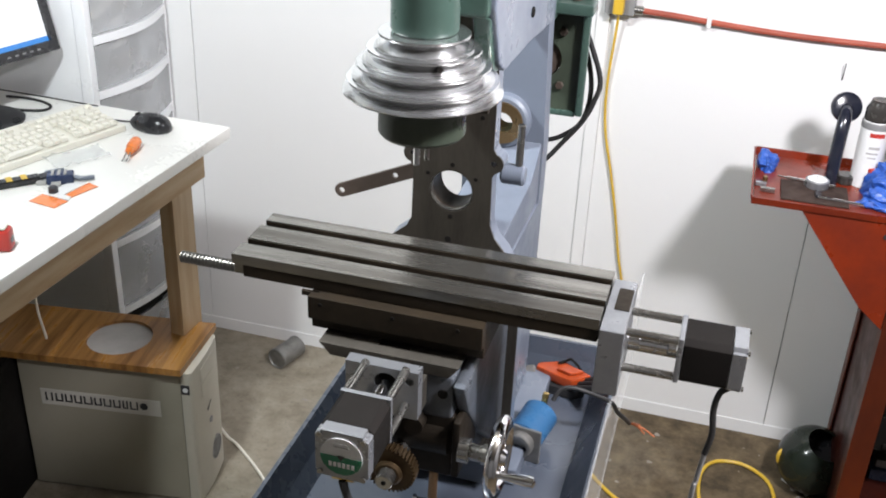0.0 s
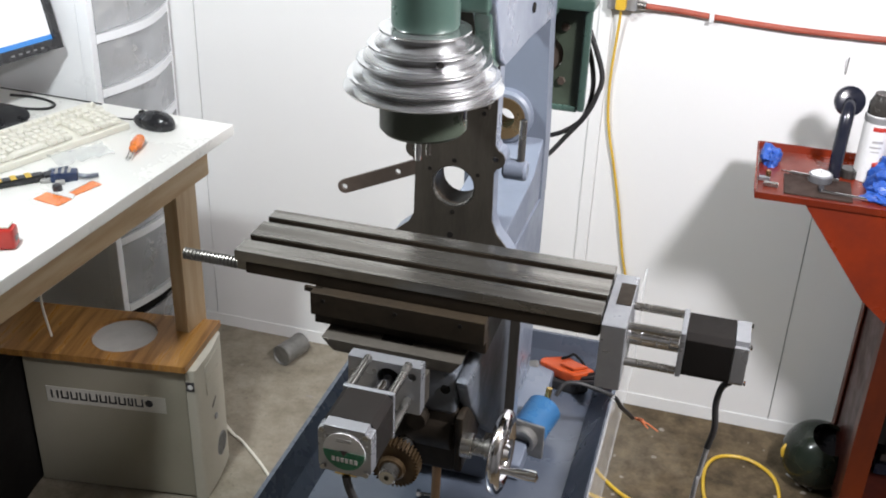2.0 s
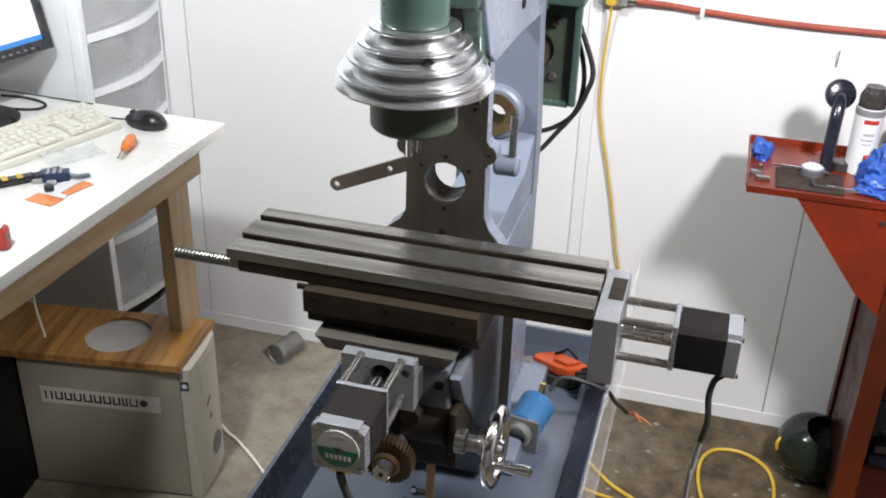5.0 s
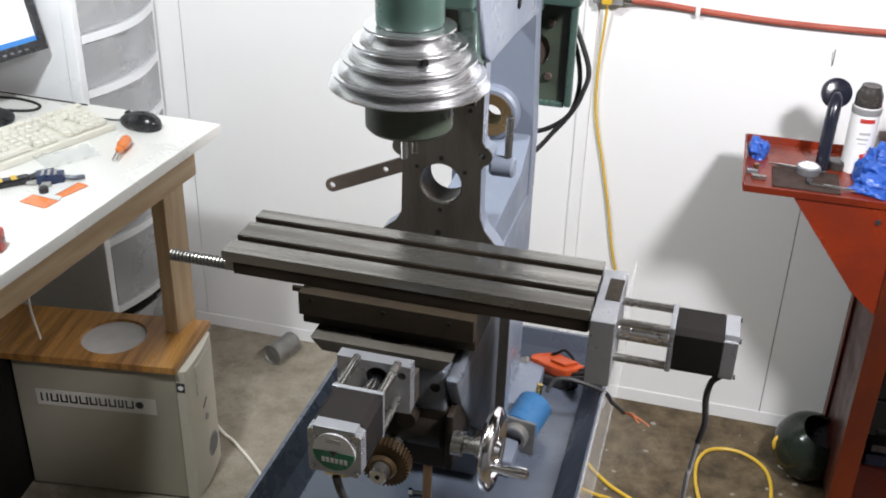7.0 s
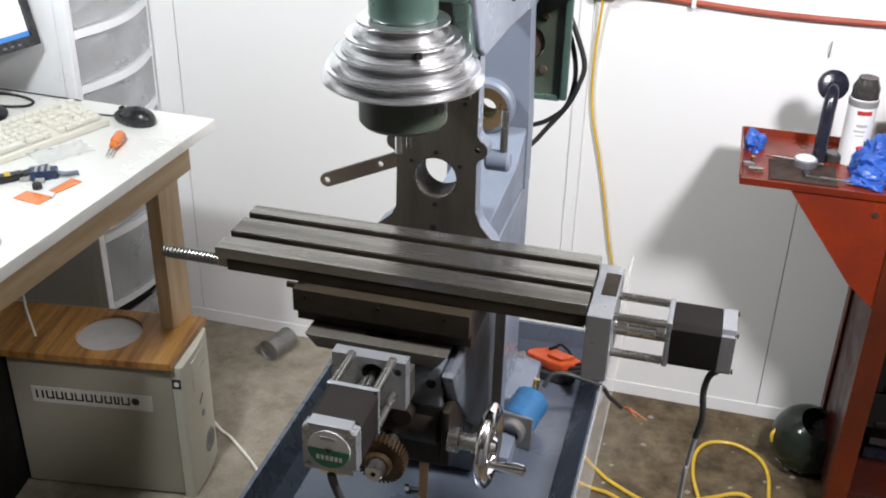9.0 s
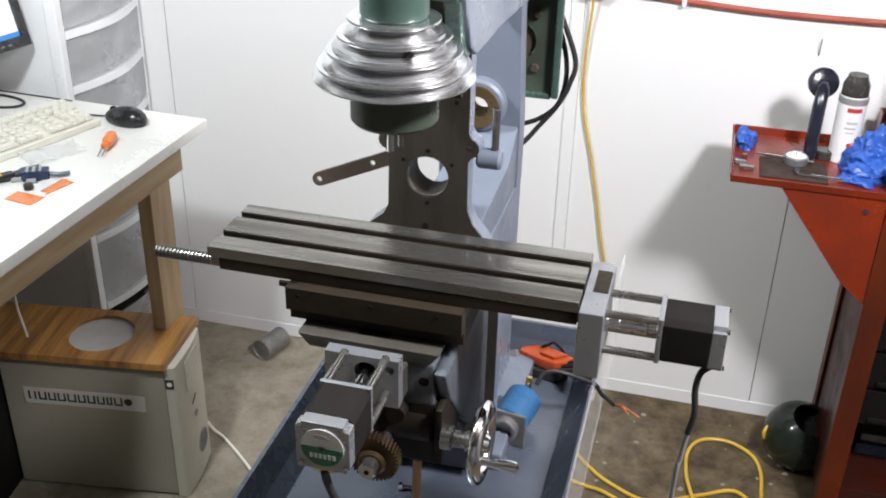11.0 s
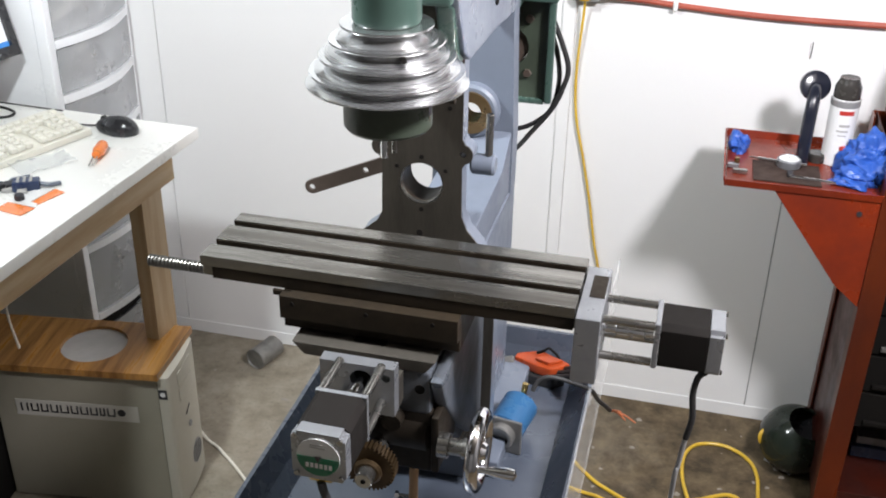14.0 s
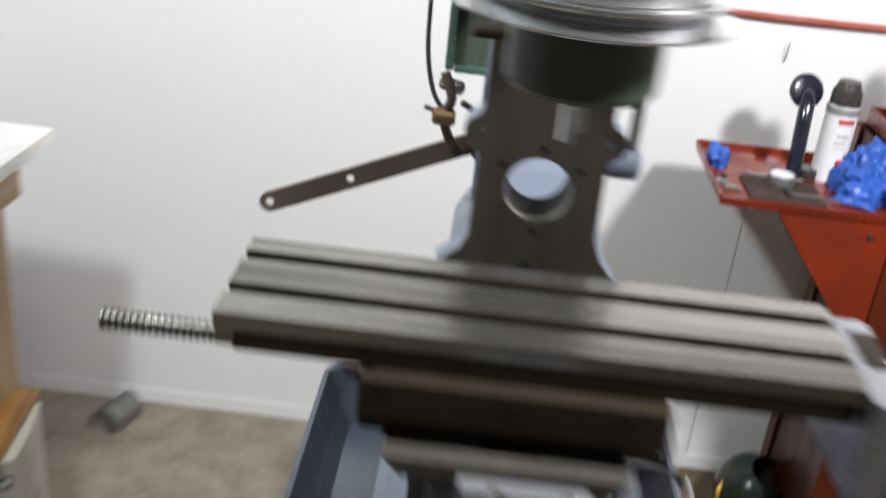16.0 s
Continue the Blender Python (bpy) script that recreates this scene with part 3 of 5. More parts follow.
for i, z in enumerate(LIPS):
    part("shelf_lip", bowed(DY0 + 0.0265, DY1 - 0.0085, 0.035, z - 0.022, z, 0.03), "tubwhite", tow, "bowed white shelf lip")
    part("shelf", box(-1.9695, DX - 0.027, DY0 + 0.0225, DY1 - 0.0225, z - 0.014, z - 0.008), "tubwhite", tow)
    if i == 1:
        # Solid black strip, drawn for the darkness of an open gap
        part("gap_shade_strip", bowed(DY0 + 0.027, DY1 - 0.009, 0.020, z - 0.052, z - 0.0225, 0.002), "groove", tow, "black strip set in for the shade of a gap under a drawer")
    if i < 8:
        d = part("drawer", bowed(DY0 + 0.027, DY1 - 0.009, 0.028, z + 0.006, LIPS[i + 1] - (0.055 if i == 0 else 0.025), 0.003), "tubclear", tow, "cloudy bowed drawer front")
        random.seed(30 + i)
        c = bmesh.new()
        for q in range(9):
            y = random.uniform(DY0 + 0.07, DY1 - 0.09)
            x = random.uniform(DX - 0.15, DX - 0.06)
            if q % 3:
                h = random.uniform(0.03, 0.085)
                box(x - random.uniform(0.02, 0.05), x + 0.03, y - 0.03, y + random.uniform(0.02, 0.06), z + 0.001, z + h, 0.006, c)
            else:
                rod((x, y - 0.04, z + 0.02), (x + random.uniform(-0.03, 0.05), y + 0.05, z + random.uniform(0.02, 0.09)), random.uniform(0.008, 0.018), 12, 0.003, c)
        part("contents", c, "stuff", d, "assorted stored oddments")

# ---- computer case under the desk ----
CA = pose(-1.090, 1.885, 0, 0, 0, 8.8)
pc = thing("computer_case", CA, "beige computer tower on the concrete floor with a large sticker", "computer")
part("shell", box(-0.450, -0.029, 0.0, 0.184, 0.006, 0.403, 0.004), "greysteel", pc, "grey painted steel side", local=True)
bezel_line = [(-0.0285, -0.002), (-0.006, -0.002), (0.0, 0.004), (0.004, 0.05), (0.0055, 0.092), (0.004, 0.134), (0.0, 0.180), (-0.006, 0.186), (-0.0285, 0.186)]
bz = part("front_bezel", prism(bezel_line, "z", 0.002, 0.405, 0.002), "beige", pc, "cream plastic bezel, slightly bowed", local=True)
for i in range(2):
    part("drive_cover", box(0.0036, 0.0068, 0.048, 0.136, 0.346 - 0.046 * i, 0.387 - 0.046 * i, 0.0008), "beige", bz, local=True)
part("power_button", rod((0.003, 0.092, 0.205), (0.009, 0.092, 0.205), 0.009, 16, 0.001), "grey", bz, local=True)
part("slot", prism([(0.075, 0.243), (0.10, 0.258), (0.10, 0.262), (0.075, 0.247)], "x", 0.003, 0.0068), "darkprint", bz, local=True)
vent = part("vent", rod((0.001, 0.120, 0.095), (0.0064, 0.120, 0.095), 0.034, 28, 0.001), "grey", bz, "round grey intake vent", local=True)
for i in range(5):
    half = math.sqrt(0.030 ** 2 - (0.011 * (i - 2)) ** 2)
    part("vent_slot", box(0.0063, 0.0068, 0.120 - half, 0.120 + half, 0.0935 + 0.011 * (i - 2), 0.0965 + 0.011 * (i - 2)), "groove", vent, local=True)
badge = part("badge", box(-0.027, -0.006, -0.0035, -0.0022, 0.344, 0.371), "darkprint", bz, "small black square badge", local=True)
part("emblem", rod((-0.0165, -0.0036, 0.3575), (-0.0165, -0.0045, 0.3575), 0.007, 8), "white", badge, local=True)
st = part("sticker", box(-0.398, -0.086, -0.0014, -0.0002, 0.266, 0.313), "sticker", pc, "pale sticker with a line of dark lettering", local=True)
x = -0.386
for i in range(11):
    w = (0.010, 0.006, 0.020, 0.019, 0.020, 0.022, 0.019, 0.020, 0.019, 0.014, 0.021)[i]
    lb = box(x, x + 0.0042, -0.0024, -0.0016, 0.279, 0.303)
    if w > 0.008:
        box(x + 0.0044, x + w - 0.0044, -0.0024, -0.0016, 0.279, 0.2832, 0.0, lb)
    if w > 0.012:
        box(x + w - 0.0042, x + w, -0.0024, -0.0016, 0.279, 0.303, 0.0, lb)
    part("letter_bar", lb, "darkprint", st, local=True)
    x += w + 0.0052
part("emblem", rod((x + 0.010, -0.0016, 0.292), (x + 0.010, -0.0024, 0.292), 0.011, 7), "darkprint", st, local=True)
bd = thing("wooden_board", CA @ pose(-0.19, 0.085, 0.4054), "oak-veneered board with a round hole, lying on the computer case", "board")
hole = ring(-0.0295, 0.0137, 0.081, 40)
part("board", plate_with_holes([(-0.45, -0.101), (0.170, -0.101), (0.184, 0.122), (-0.45, 0.122)], [hole], "z", 0.0, 0.018), "oak", bd, "oak veneer board", local=True)
part("grey_disc", rod((-0.0295, 0.0137, 0.0002), (-0.0295, 0.0137, 0.010), 0.0805, 40), "disc", bd, "grey disc inside the hole", local=True)
# Made-up black box that fills in the deep shade beside the computer
db = thing("shade_box", CA @ pose(-0.58, 0.09, 0), "black box added for the deep shade beside the computer under the desk", "box")
part("body", box(-0.12, 0.122, -0.30, 0.09, 0.0, 0.392, 0.004), "groove", db, local=True)
part("lid", box(-0.124, 0.126, -0.303, 0.093, 0.3925, 0.4048, 0.003), "groove", db, local=True)
solo("pc_power_cable", tube([(-1.17, 2.08, 0.15), (-1.15, 2.14, 0.02), (-1.10, 2.12, 0.005), (-0.98, 2.02, 0.005), (-0.90, 1.92, 0.005), (-0.86, 1.80, 0.005)], 0.0042), "keys", "cream cable lying on the concrete floor", "cable")
solo("desk_cable", tube([(-1.47, 1.90, 0.885), (-1.48, 1.87, 0.7), (-1.475, 1.85, 0.55), (-1.47, 1.86, 0.44)], 0.003), "keys", "cream cable hanging under the desk", "cable")

# can lying by the wall
can = thing("metal_can", pose(-1.167, 2.516, 0.0345, 90, 0, -17), "galvanised metal can lying on the floor by the wall", "can")
part("body", lathe([(0, 0.004), (0.029, 0.004), (0.0315, 0.0), (0.0345, 0.002), (0.034, 0.006), (0.034, 0.012), (0.033, 0.016), (0.033, 0.092), (0.0345, 0.096), (0.0335, 0.100), (0, 0.098)], pose(0, 0, 0, 180), 36), "galv", can, local=True)

# ---- wall fittings ----
ob = thing("outlet_box", (-0.245, WALL, 1.2), "grey outlet box with a yellow plug on the wall", "outlet")
part("box", box(-0.285, -0.21, WALL - 0.035, WALL - 0.0005, 1.195, 1.31, 0.004), "grey", ob)
part("plug", box(-0.262, -0.235, WALL - 0.06, WALL - 0.0355, 1.20, 1.245, 0.006), "yellow", ob, "yellow plug")
solo("yellow_cord", tube([(-0.249, 2.628, 1.205), (-0.250, 2.65, 1.17), (-0.259, 2.664, 1.005), (-0.251, 2.664, 0.885), (-0.222, 2.664, 0.760), (-0.196, 2.664, 0.640), (-0.172, 2.664, 0.510), (-0.147, 2.662, 0.400), (-0.13, 2.655, 0.25), (-0.15, 2.64, 0.08), (-0.16, 2.60, 0.006), (-0.20, 2.5, 0.006)], 0.0036), "yellow", "yellow extension cord hanging down the white wall", "cord")
hs = thing("air_hose", (0.1, WALL, 1.17), "red rubber air hose run along the wall", "hose")
part("hose", tube([(-0.196, 2.655, 1.209), (-0.10, 2.662, 1.203), (-0.027, 2.664, 1.197), (0.17, 2.664, 1.187), (0.389, 2.664, 1.186), (0.6, 2.664, 1.19), (0.9, 2.664, 1.195), (1.78, 2.664, 1.20)], 0.0075, 12), "hose", hs)
part("fitting", rod((-0.215, 2.652, 1.211), (-0.19, 2.655, 1.209), 0.011, 12), "rod", hs)
for x in (-0.027, 0.75):
    part("clip", box(x - 0.006, x + 0.006, 2.651, 2.6745, 1.185 if x < 0 else 1.180, 1.209 if x < 0 else 1.205, 0.002), "white", hs, "white plastic clip")
solo("nail", tube([(0.309, 2.66, 1.135), (0.309, 2.668, 1.10), (0.3085, 2.674, 1.09)], 0.0013, 6), "darkprint", "thin dark wire end on the wall", "nail")

# ---- floor cables by the cart ----
solo("extension_cord", tube([(-0.20, 2.40, 0.006), (-0.15, 2.34, 0.006), (-0.113, 2.298, 0.006), (-0.05, 2.245, 0.006), (0.062, 2.200, 0.006), (0.19, 2.262, 0.006), (0.276, 2.304, 0.006), (0.33, 2.25, 0.006), (0.35, 2.16, 0.006)], 0.0052), "yellow", "yellow extension cord on the floor", "cord")
solo("extension_cord", tube([(0.20, 2.12, 0.006), (0.171, 2.229, 0.0165), (0.149, 2.343, 0.006), (0.150, 2.44, 0.006), (0.185, 2.50, 0.006), (0.257, 2.512, 0.006), (0.32, 2.47, 0.006), (0.345, 2.40, 0.006), (0.348, 2.283, 0.006), (0.37, 2.18, 0.006)], 0.0052), "yellow", "yellow extension cord looped on the floor", "cord")
solo("extension_cord", tube([(-0.25, 2.26, 0.006), (-0.117, 2.216, 0.006), (-0.054, 2.190, 0.0165), (0.02, 2.15, 0.006), (0.06, 2.05, 0.006)], 0.0048), "yellow", "yellow extension cord on the floor", "cord")

# green tank
tk = thing("green_ball_tank", (0.430, 2.478, 0), "dark green round tank with a dark opening on the floor", "tank")
tilt = pose(0.430, 2.478, 0.0945) @ pose(0, 0, 0, 19, 15)
ball = [(0.0945 * math.sin(a), 0.0945 * math.cos(a)) for a in [math.radians(32 + 148 * i / 24) for i in range(25)]]
rim = [(0.089 * math.sin(a), 0.089 * math.cos(a)) for a in [math.radians(90 - 57 * i / 6) for i in range(7)]]
part("shell", lathe(rim + [(0.049, 0.0815)] + ball, tilt, 40), "tankgreen", tk)
part("inside", lathe([(0, 0.02), (0.082, 0.024), (0.082, 0.026), (0, 0.026)], tilt, 24), "black", tk)
part("grip", tube([(0.349, 2.460, 0.125), (0.338, 2.448, 0.112), (0.340, 2.448, 0.092), (0.346, 2.456, 0.080)], 0.005), "yellow", tk)

# ---- red tool cart ----
cart = thing("tool_cart", (0.75, 2.4, 0), "red steel tool cart with side tray and dark drawers", "tool cart")
CX, CF, CB = 0.465, 2.235, 2.60
for x0, s in ((CX, 1), (1.05, -1)):
    for y0, t in ((CF, 1), (CB, -1)):
        p = bmesh.new()
        box(min(x0, x0 + s * 0.052), max(x0, x0 + s * 0.052), min(y0, y0 + t * 0.004), max(y0, y0 + t * 0.004), 0.05, 1.0, 0.0012, p)
        box(min(x0, x0 + s * 0.004), max(x0, x0 + s * 0.004), min(y0 + t * 0.0042, y0 + t * 0.045), max(y0 + t * 0.0042, y0 + t * 0.045), 0.05, 1.0, 0.0012, p)
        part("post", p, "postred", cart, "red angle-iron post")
# Side, back and lower sheets use the red darkened for shade
part("side_panel", box(CX + 0.0085, CX + 0.0115, CF + 0.0045, CB - 0.009, 0.05, 1.0), "oxblood", cart, "recessed red side sheet, coloured dark for shade")
part("side_panel", box(1.0415, 1.0455, CF + 0.0045, CB - 0.009, 0.05, 1.0), "oxblood", cart, "recessed red side sheet, coloured dark for shade")
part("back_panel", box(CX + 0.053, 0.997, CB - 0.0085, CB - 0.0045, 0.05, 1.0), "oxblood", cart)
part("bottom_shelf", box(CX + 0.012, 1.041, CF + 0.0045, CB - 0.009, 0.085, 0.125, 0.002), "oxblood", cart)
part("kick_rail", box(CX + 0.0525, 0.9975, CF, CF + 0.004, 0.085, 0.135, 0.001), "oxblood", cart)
topb = bmesh.new()
box(CX + 0.027, 1.053, CF - 0.002, CB + 0.003, 1.0005, 1.010, 0.002, topb)
for a in ((CX + 0.027, CX + 0.033, CF - 0.002, CB + 0.003), (1.047, 1.053, CF - 0.002, CB + 0.003)):
    box(a[0], a[1], a[2], a[3], 1.0105, 1.036, 0.002, topb)
box(CX + 0.0335, 1.0465, CB - 0.003, CB + 0.003, 1.0105, 1.036, 0.002, topb)
part("top_tray", topb, "red", cart)
for i in range(6):
    z = 0.315 + 0.105 * i
    d = part("drawer", box(CX + 0.054, 0.995, CF + 0.03, CB - 0.02, z, z + 0.098, 0.002), "groove", cart, "black drawer front")
    part("handle", box(CX + 0.075, 0.98, CF + 0.020, CF + 0.0298, z + 0.012, z + 0.024, 0.002), "galv" if 2 <= i <= 4 else "motorblack", d, "worn bright pull edge" if 2 <= i <= 4 else "black pull edge")
for x in (CX + 0.04, 1.01):
    for y in (CF + 0.05, CB - 0.05):
        part("caster", rod((x - 0.011, y, 0.0255), (x + 0.011, y, 0.0255), 0.025, 20, 0.004), "rubber", cart)
# side tray and its gusset
TX0, TX1, TY0, TY1, TZ = 0.138, 0.4645, 2.240, 2.535, 0.918
tray = part("side_tray", box(TX0, TX1, TY0, TY1, TZ, TZ + 0.004, 0.001), "red", cart, "red side tray with raised rim")
part("tray_rim", prism([(TX0 - 0.0005, TZ), (TX0 - 0.0035, TZ), (TX0 - 0.008, TZ + 0.021), (TX0 - 0.004, TZ + 0.021)], "y", TY0 - 0.004, TY1 + 0.004), "red", tray)
part("tray_rim", prism([(TY0 - 0.0005, TZ), (TY0 - 0.004, TZ), (TY0 - 0.008, TZ + 0.017), (TY0 - 0.004, TZ + 0.017)], "x", TX0 - 0.003, TX1), "red", tray)
part("tray_rim", prism([(TY1 + 0.0005, TZ), (TY1 + 0.0035, TZ), (TY1 + 0.008, TZ + 0.021), (TY1 + 0.004, TZ + 0.021)], "x", TX0 - 0.003, TX1), "red", tray)
gus = part("gusset", prism([(0.243, TZ - 0.001), (0.4645, TZ - 0.001), (0.4645, 0.655), (0.405, 0.705)], "y", CF + 0.006, CF + 0.010), "red", cart)
part("gusset", prism([(0.243, TZ - 0.001), (0.4645, TZ - 0.001), (0.4645, 0.655), (0.405, 0.705)], "y", CB - 0.12, CB - 0.116), "red", cart)
part("bolt", rod((0.425, CF + 0.0058, 0.885), (0.425, CF + 0.002, 0.885), 0.006, 10), "darkprint", gus)

TT = TZ + 0.0045
mat_ob = solo("rubber_mat", box(0.196, 0.342, 2.272, 2.385, TT, TT + 0.004, 0.001), "darkmat", "dark rubber mat on the red tray", "mat")
# black pipe with a ball end
ph = thing("black_pipe_handle", (0.312, 2.412, TT + 0.004), "glossy black bent pipe with a round end standing on the tray", "pipe")
part("pipe", tube([(0.305, 2.408, TT), (0.305, 2.412, TT + 0.05), (0.307, 2.427, TT + 0.10), (0.310, 2.444, TT + 0.138), (0.311, 2.459, TT + 0.156), (0.311, 2.474, TT + 0.160)], 0.0150, 18), "plum", ph)
part("end_disc", lathe([(0, -0.014), (0.022, -0.013), (0.031, -0.007), (0.0355, 0.002), (0.034, 0.010), (0.026, 0.014), (0, 0.014)], pose(0.311, 2.480, TT + 0.162, 68, 0, 14), 36), "plum", ph)
part("foot", lathe([(0, 0.0), (0.020, 0.0), (0.0215, 0.004), (0.0215, 0.018), (0.019, 0.021), (0, 0.021)], pose(0.338, 2.428, TT), 24), "cap", ph, "dark round foot")
# spray can


def spray_can(name, x, y, z, r, h, body, cap, label):
    c = thing(name, (x, y, z), label, "spray can")
    part("body", lathe([(0, 0.003), (r * 0.9, 0.003), (r * 0.97, 0), (r, 0.004), (r, h), (r * 0.9, h + 0.008), (r * 0.6, h + 0.016), (0, h + 0.016)], pose(x, y, z), 36), body, c)
    part("rim", lathe([(r * 1.0, h - 0.012), (r * 1.03, h - 0.010), (r * 1.03, h + 0.002), (r * 0.98, h + 0.004)], pose(x, y, z), 36), "grey", c)
    part("cap", lathe([(r * 0.93, h + 0.004), (r * 0.93, h + 0.03), (r * 0.72, h + 0.045), (r * 0.66, h + 0.052), (0, h + 0.048)], pose(x, y, z), 36), cap, c)
    return c


sc = spray_can("spray_can", 0.378, 2.434, TT, 0.0315, 0.152, "white", "cap", "white spray can with a dark cap on the tray")
for a0, a1, z0, z1, m in ((-112, -52, 0.124, 0.134, "redprint"), (-105, -62, 0.096, 0.102, "disc"), (-112, -66, 0.084, 0.088, "disc"), (-104, -70, 0.074, 0.077, "disc")):
    lb = bmesh.new()
    n = 8
    pts = [(math.radians(a0 + (a1 - a0) * i / n)) for i in range(n + 1)]
    lo = [lb.verts.new((0.378 + 0.0319 * math.cos(a), 2.434 + 0.0319 * math.sin(a), TT + z0)) for a in pts]
    hi = [lb.verts.new((0.378 + 0.0319 * math.cos(a), 2.434 + 0.0319 * math.sin(a), TT + z1)) for a in pts]
    for i in range(n):
        lb.faces.new((lo[i], lo[i + 1], hi[i + 1], hi[i]))
    part("print_band", lb, m, sc)
part("red_spot", rod((0.390, 2.4065, TT + 0.05), (0.392, 2.402, TT + 0.042), 0.012, 20), "redprint", sc)
# dial indicator
di = thing("dial_indicator", (0.274, 2.368, TT + 0.004), "white-faced dial indicator lying on the dark mat", "dial indicator")
part("bezel", lathe([(0, 0.0), (0.026, 0.0), (0.027, 0.004), (0.027, 0.016), (0.024, 0.019), (0.023, 0.017), (0, 0.017)], pose(0.274, 2.368, TT + 0.0042), 36), "alu", di)
face = part("dial_face", rod((0.274, 2.368, TT + 0.0214), (0.274, 2.368, TT + 0.0222), 0.0225, 36), "white", di)
part("needle", box(0.2735, 0.2745, 2.368, 2.386, TT + 0.0223, TT + 0.0229), "darkprint", face)
part("stem", rod((0.249, 2.371, TT + 0.012), (0.207, 2.377, TT + 0.012), 0.004, 12), "chrome", di)
part("plunger", rod((0.207, 2.377, TT + 0.012), (0.187, 2.380, TT + 0.012), 0.002, 10), "chrome", di)
part("knob", rod((0.299, 2.365, TT + 0.012), (0.314, 2.363, TT + 0.012), 0.004, 12), "chrome", di)
solo("steel_scriber", rod((0.275, 2.298, TT + 0.0078), (0.40, 2.292, TT + 0.0055), 0.0035, 10), "chrome", "thin polished steel rod on the tray", "rod")
solo("steel_clamp", box(0.27, 0.282, 2.30, 2.325, TT + 0.0043, TT + 0.012, 0.002), "darkprint", "small dark clamp on the mat", "clamp")
for n, (x, y, s) in enumerate(((0.165, 2.305, 0.014), (0.150, 2.335, 0.011))):
    solo("steel_bit", box(x - s, x + s * 1.3, y - 0.006, y + 0.006, TT, TT + 0.010, 0.002), "alu" if n else "rod", "small bright machined part on the tray", "metal part")
solo("brass_bit", rod((0.160, 2.352, TT), (0.160, 2.352, TT + 0.018), 0.006, 10), "bronze", "small brass fitting on the tray", "fitting")


def crumpled(name, x, y, z, sx, sy, sz, seed, label, folds=1.0):
    b = bmesh.new()
    bmesh.ops.create_icosphere(b, subdivisions=5, radius=1)
    for v in b.verts:
        p = v.co.copy()
        q = p * 2.1 + Vector((seed, seed * 1.7, 0))
        ridge = 1 - abs(noise.noise(q)) * 2.2
        ridge2 = 1 - abs(noise.noise(q * 2.3 + Vector((5, 1, 2)))) * 2.2
        ridge3 = 1 - abs(noise.noise(q * 5.1 + Vector((2, 7, 4)))) * 2.4
        s = 0.74 + 0.55 * noise.noise(p * 1.1 + Vector((seed, 0, seed))) + folds * (0.15 * ridge + 0.085 * ridge2 + 0.045 * ridge3)
        p = Vector((p.x * sx, p.y * sy, p.z * sz)) * s
        p.z = max(p.z, -sz * 0.45)
        v.co = p
    lo = min(v.co.z for v in b.verts)
    b.transform(Matrix.Translation((x, y, z - lo)))
    return solo(name, b, "glove", label, "glove")


crumpled("nitrile_glove", 0.448, 2.375, TT, 0.072, 0.060, 0.070, 3.1, "crumpled bright blue nitrile glove on the tray", 1.0)
crumpled("nitrile_glove", 0.415, 2.315, TT, 0.058, 0.036, 0.024, 7.4, "flattened blue nitrile glove on the tray", 1.0)
crumpled("nitrile_glove", 0.163, 2.455, TT, 0.022, 0.040, 0.030, 5.2, "small crumpled blue nitrile glove in the tray corner", 1.0)
spray_can("blue_spray_can", 0.553, 2.45, 1.0105, 0.033, 0.17, "bluepaint", "white", "blue spray can on the tool cart")
gv = thing("brass_valve", (0.56, 2.35, 1.0105), "brass valve lying on the tool cart", "valve")
part("body", rod((0.535, 2.36, 1.034), (0.605, 2.345, 1.034), 0.023, 18, 0.004), "gold", gv)
part("stem", rod((0.565, 2.352, 1.05), (0.56, 2.335, 1.075), 0.010, 14, 0.002), "gold", gv)
solo("blue_box", box(0.56, 0.66, 2.40, 2.48, 0.1255, 0.16, 0.004), "navy", "blue box on the lower shelf", "box")
solo("folded_cloth", box(0.57, 0.65, 2.41, 2.47, 0.1605, 0.185, 0.004), "galv", "grey folded cloth on the lower shelf", "cloth")

# ---- milling machine ----
mill = thing("milling_machine", (-0.275, 1.3, 0.0), "small vertical milling machine with grey-blue castings and motor drives", "milling machine")
# chip pan
PX0, PX1, PY0, PY1, PR, PB = -0.487, -0.055, 0.80, 1.567, 0.90, 0.835


def ringbox(x0, x1, y0, y1, z, b):
    """A closed ring of corners rounded to 26 mm, counter-clockwise."""
    r, out = 0.026, []
    for k, (cx, cy) in enumerate(((x0 + r, y0 + r), (x1 - r, y0 + r), (x1 - r, y1 - r), (x0 + r, y1 - r))):
        for j in range(6):
            w = math.radians(180 + 90 * k + 18 * j)
            out.append(b.verts.new((cx + r * math.cos(w), cy + r * math.sin(w), z)))
    return out


pn = bmesh.new()
loops = [ringbox(PX0 + 0.04, PX1 - 0.04, PY0 + 0.03, PY1 - 0.03, PB - 0.004, pn), ringbox(PX0, PX1, PY0, PY1, PR - 0.006, pn),
         ringbox(PX0 - 0.002, PX1 + 0.002, PY0 - 0.002, PY1 + 0.002, PR, pn), ringbox(PX0 + 0.004, PX1 - 0.004, PY0 + 0.004, PY1 - 0.004, PR, pn),
         ringbox(PX0 + 0.032, PX1 - 0.042, PY0 + 0.03, PY1 - 0.02, PB, pn)]
pn.faces.new(loops[0])
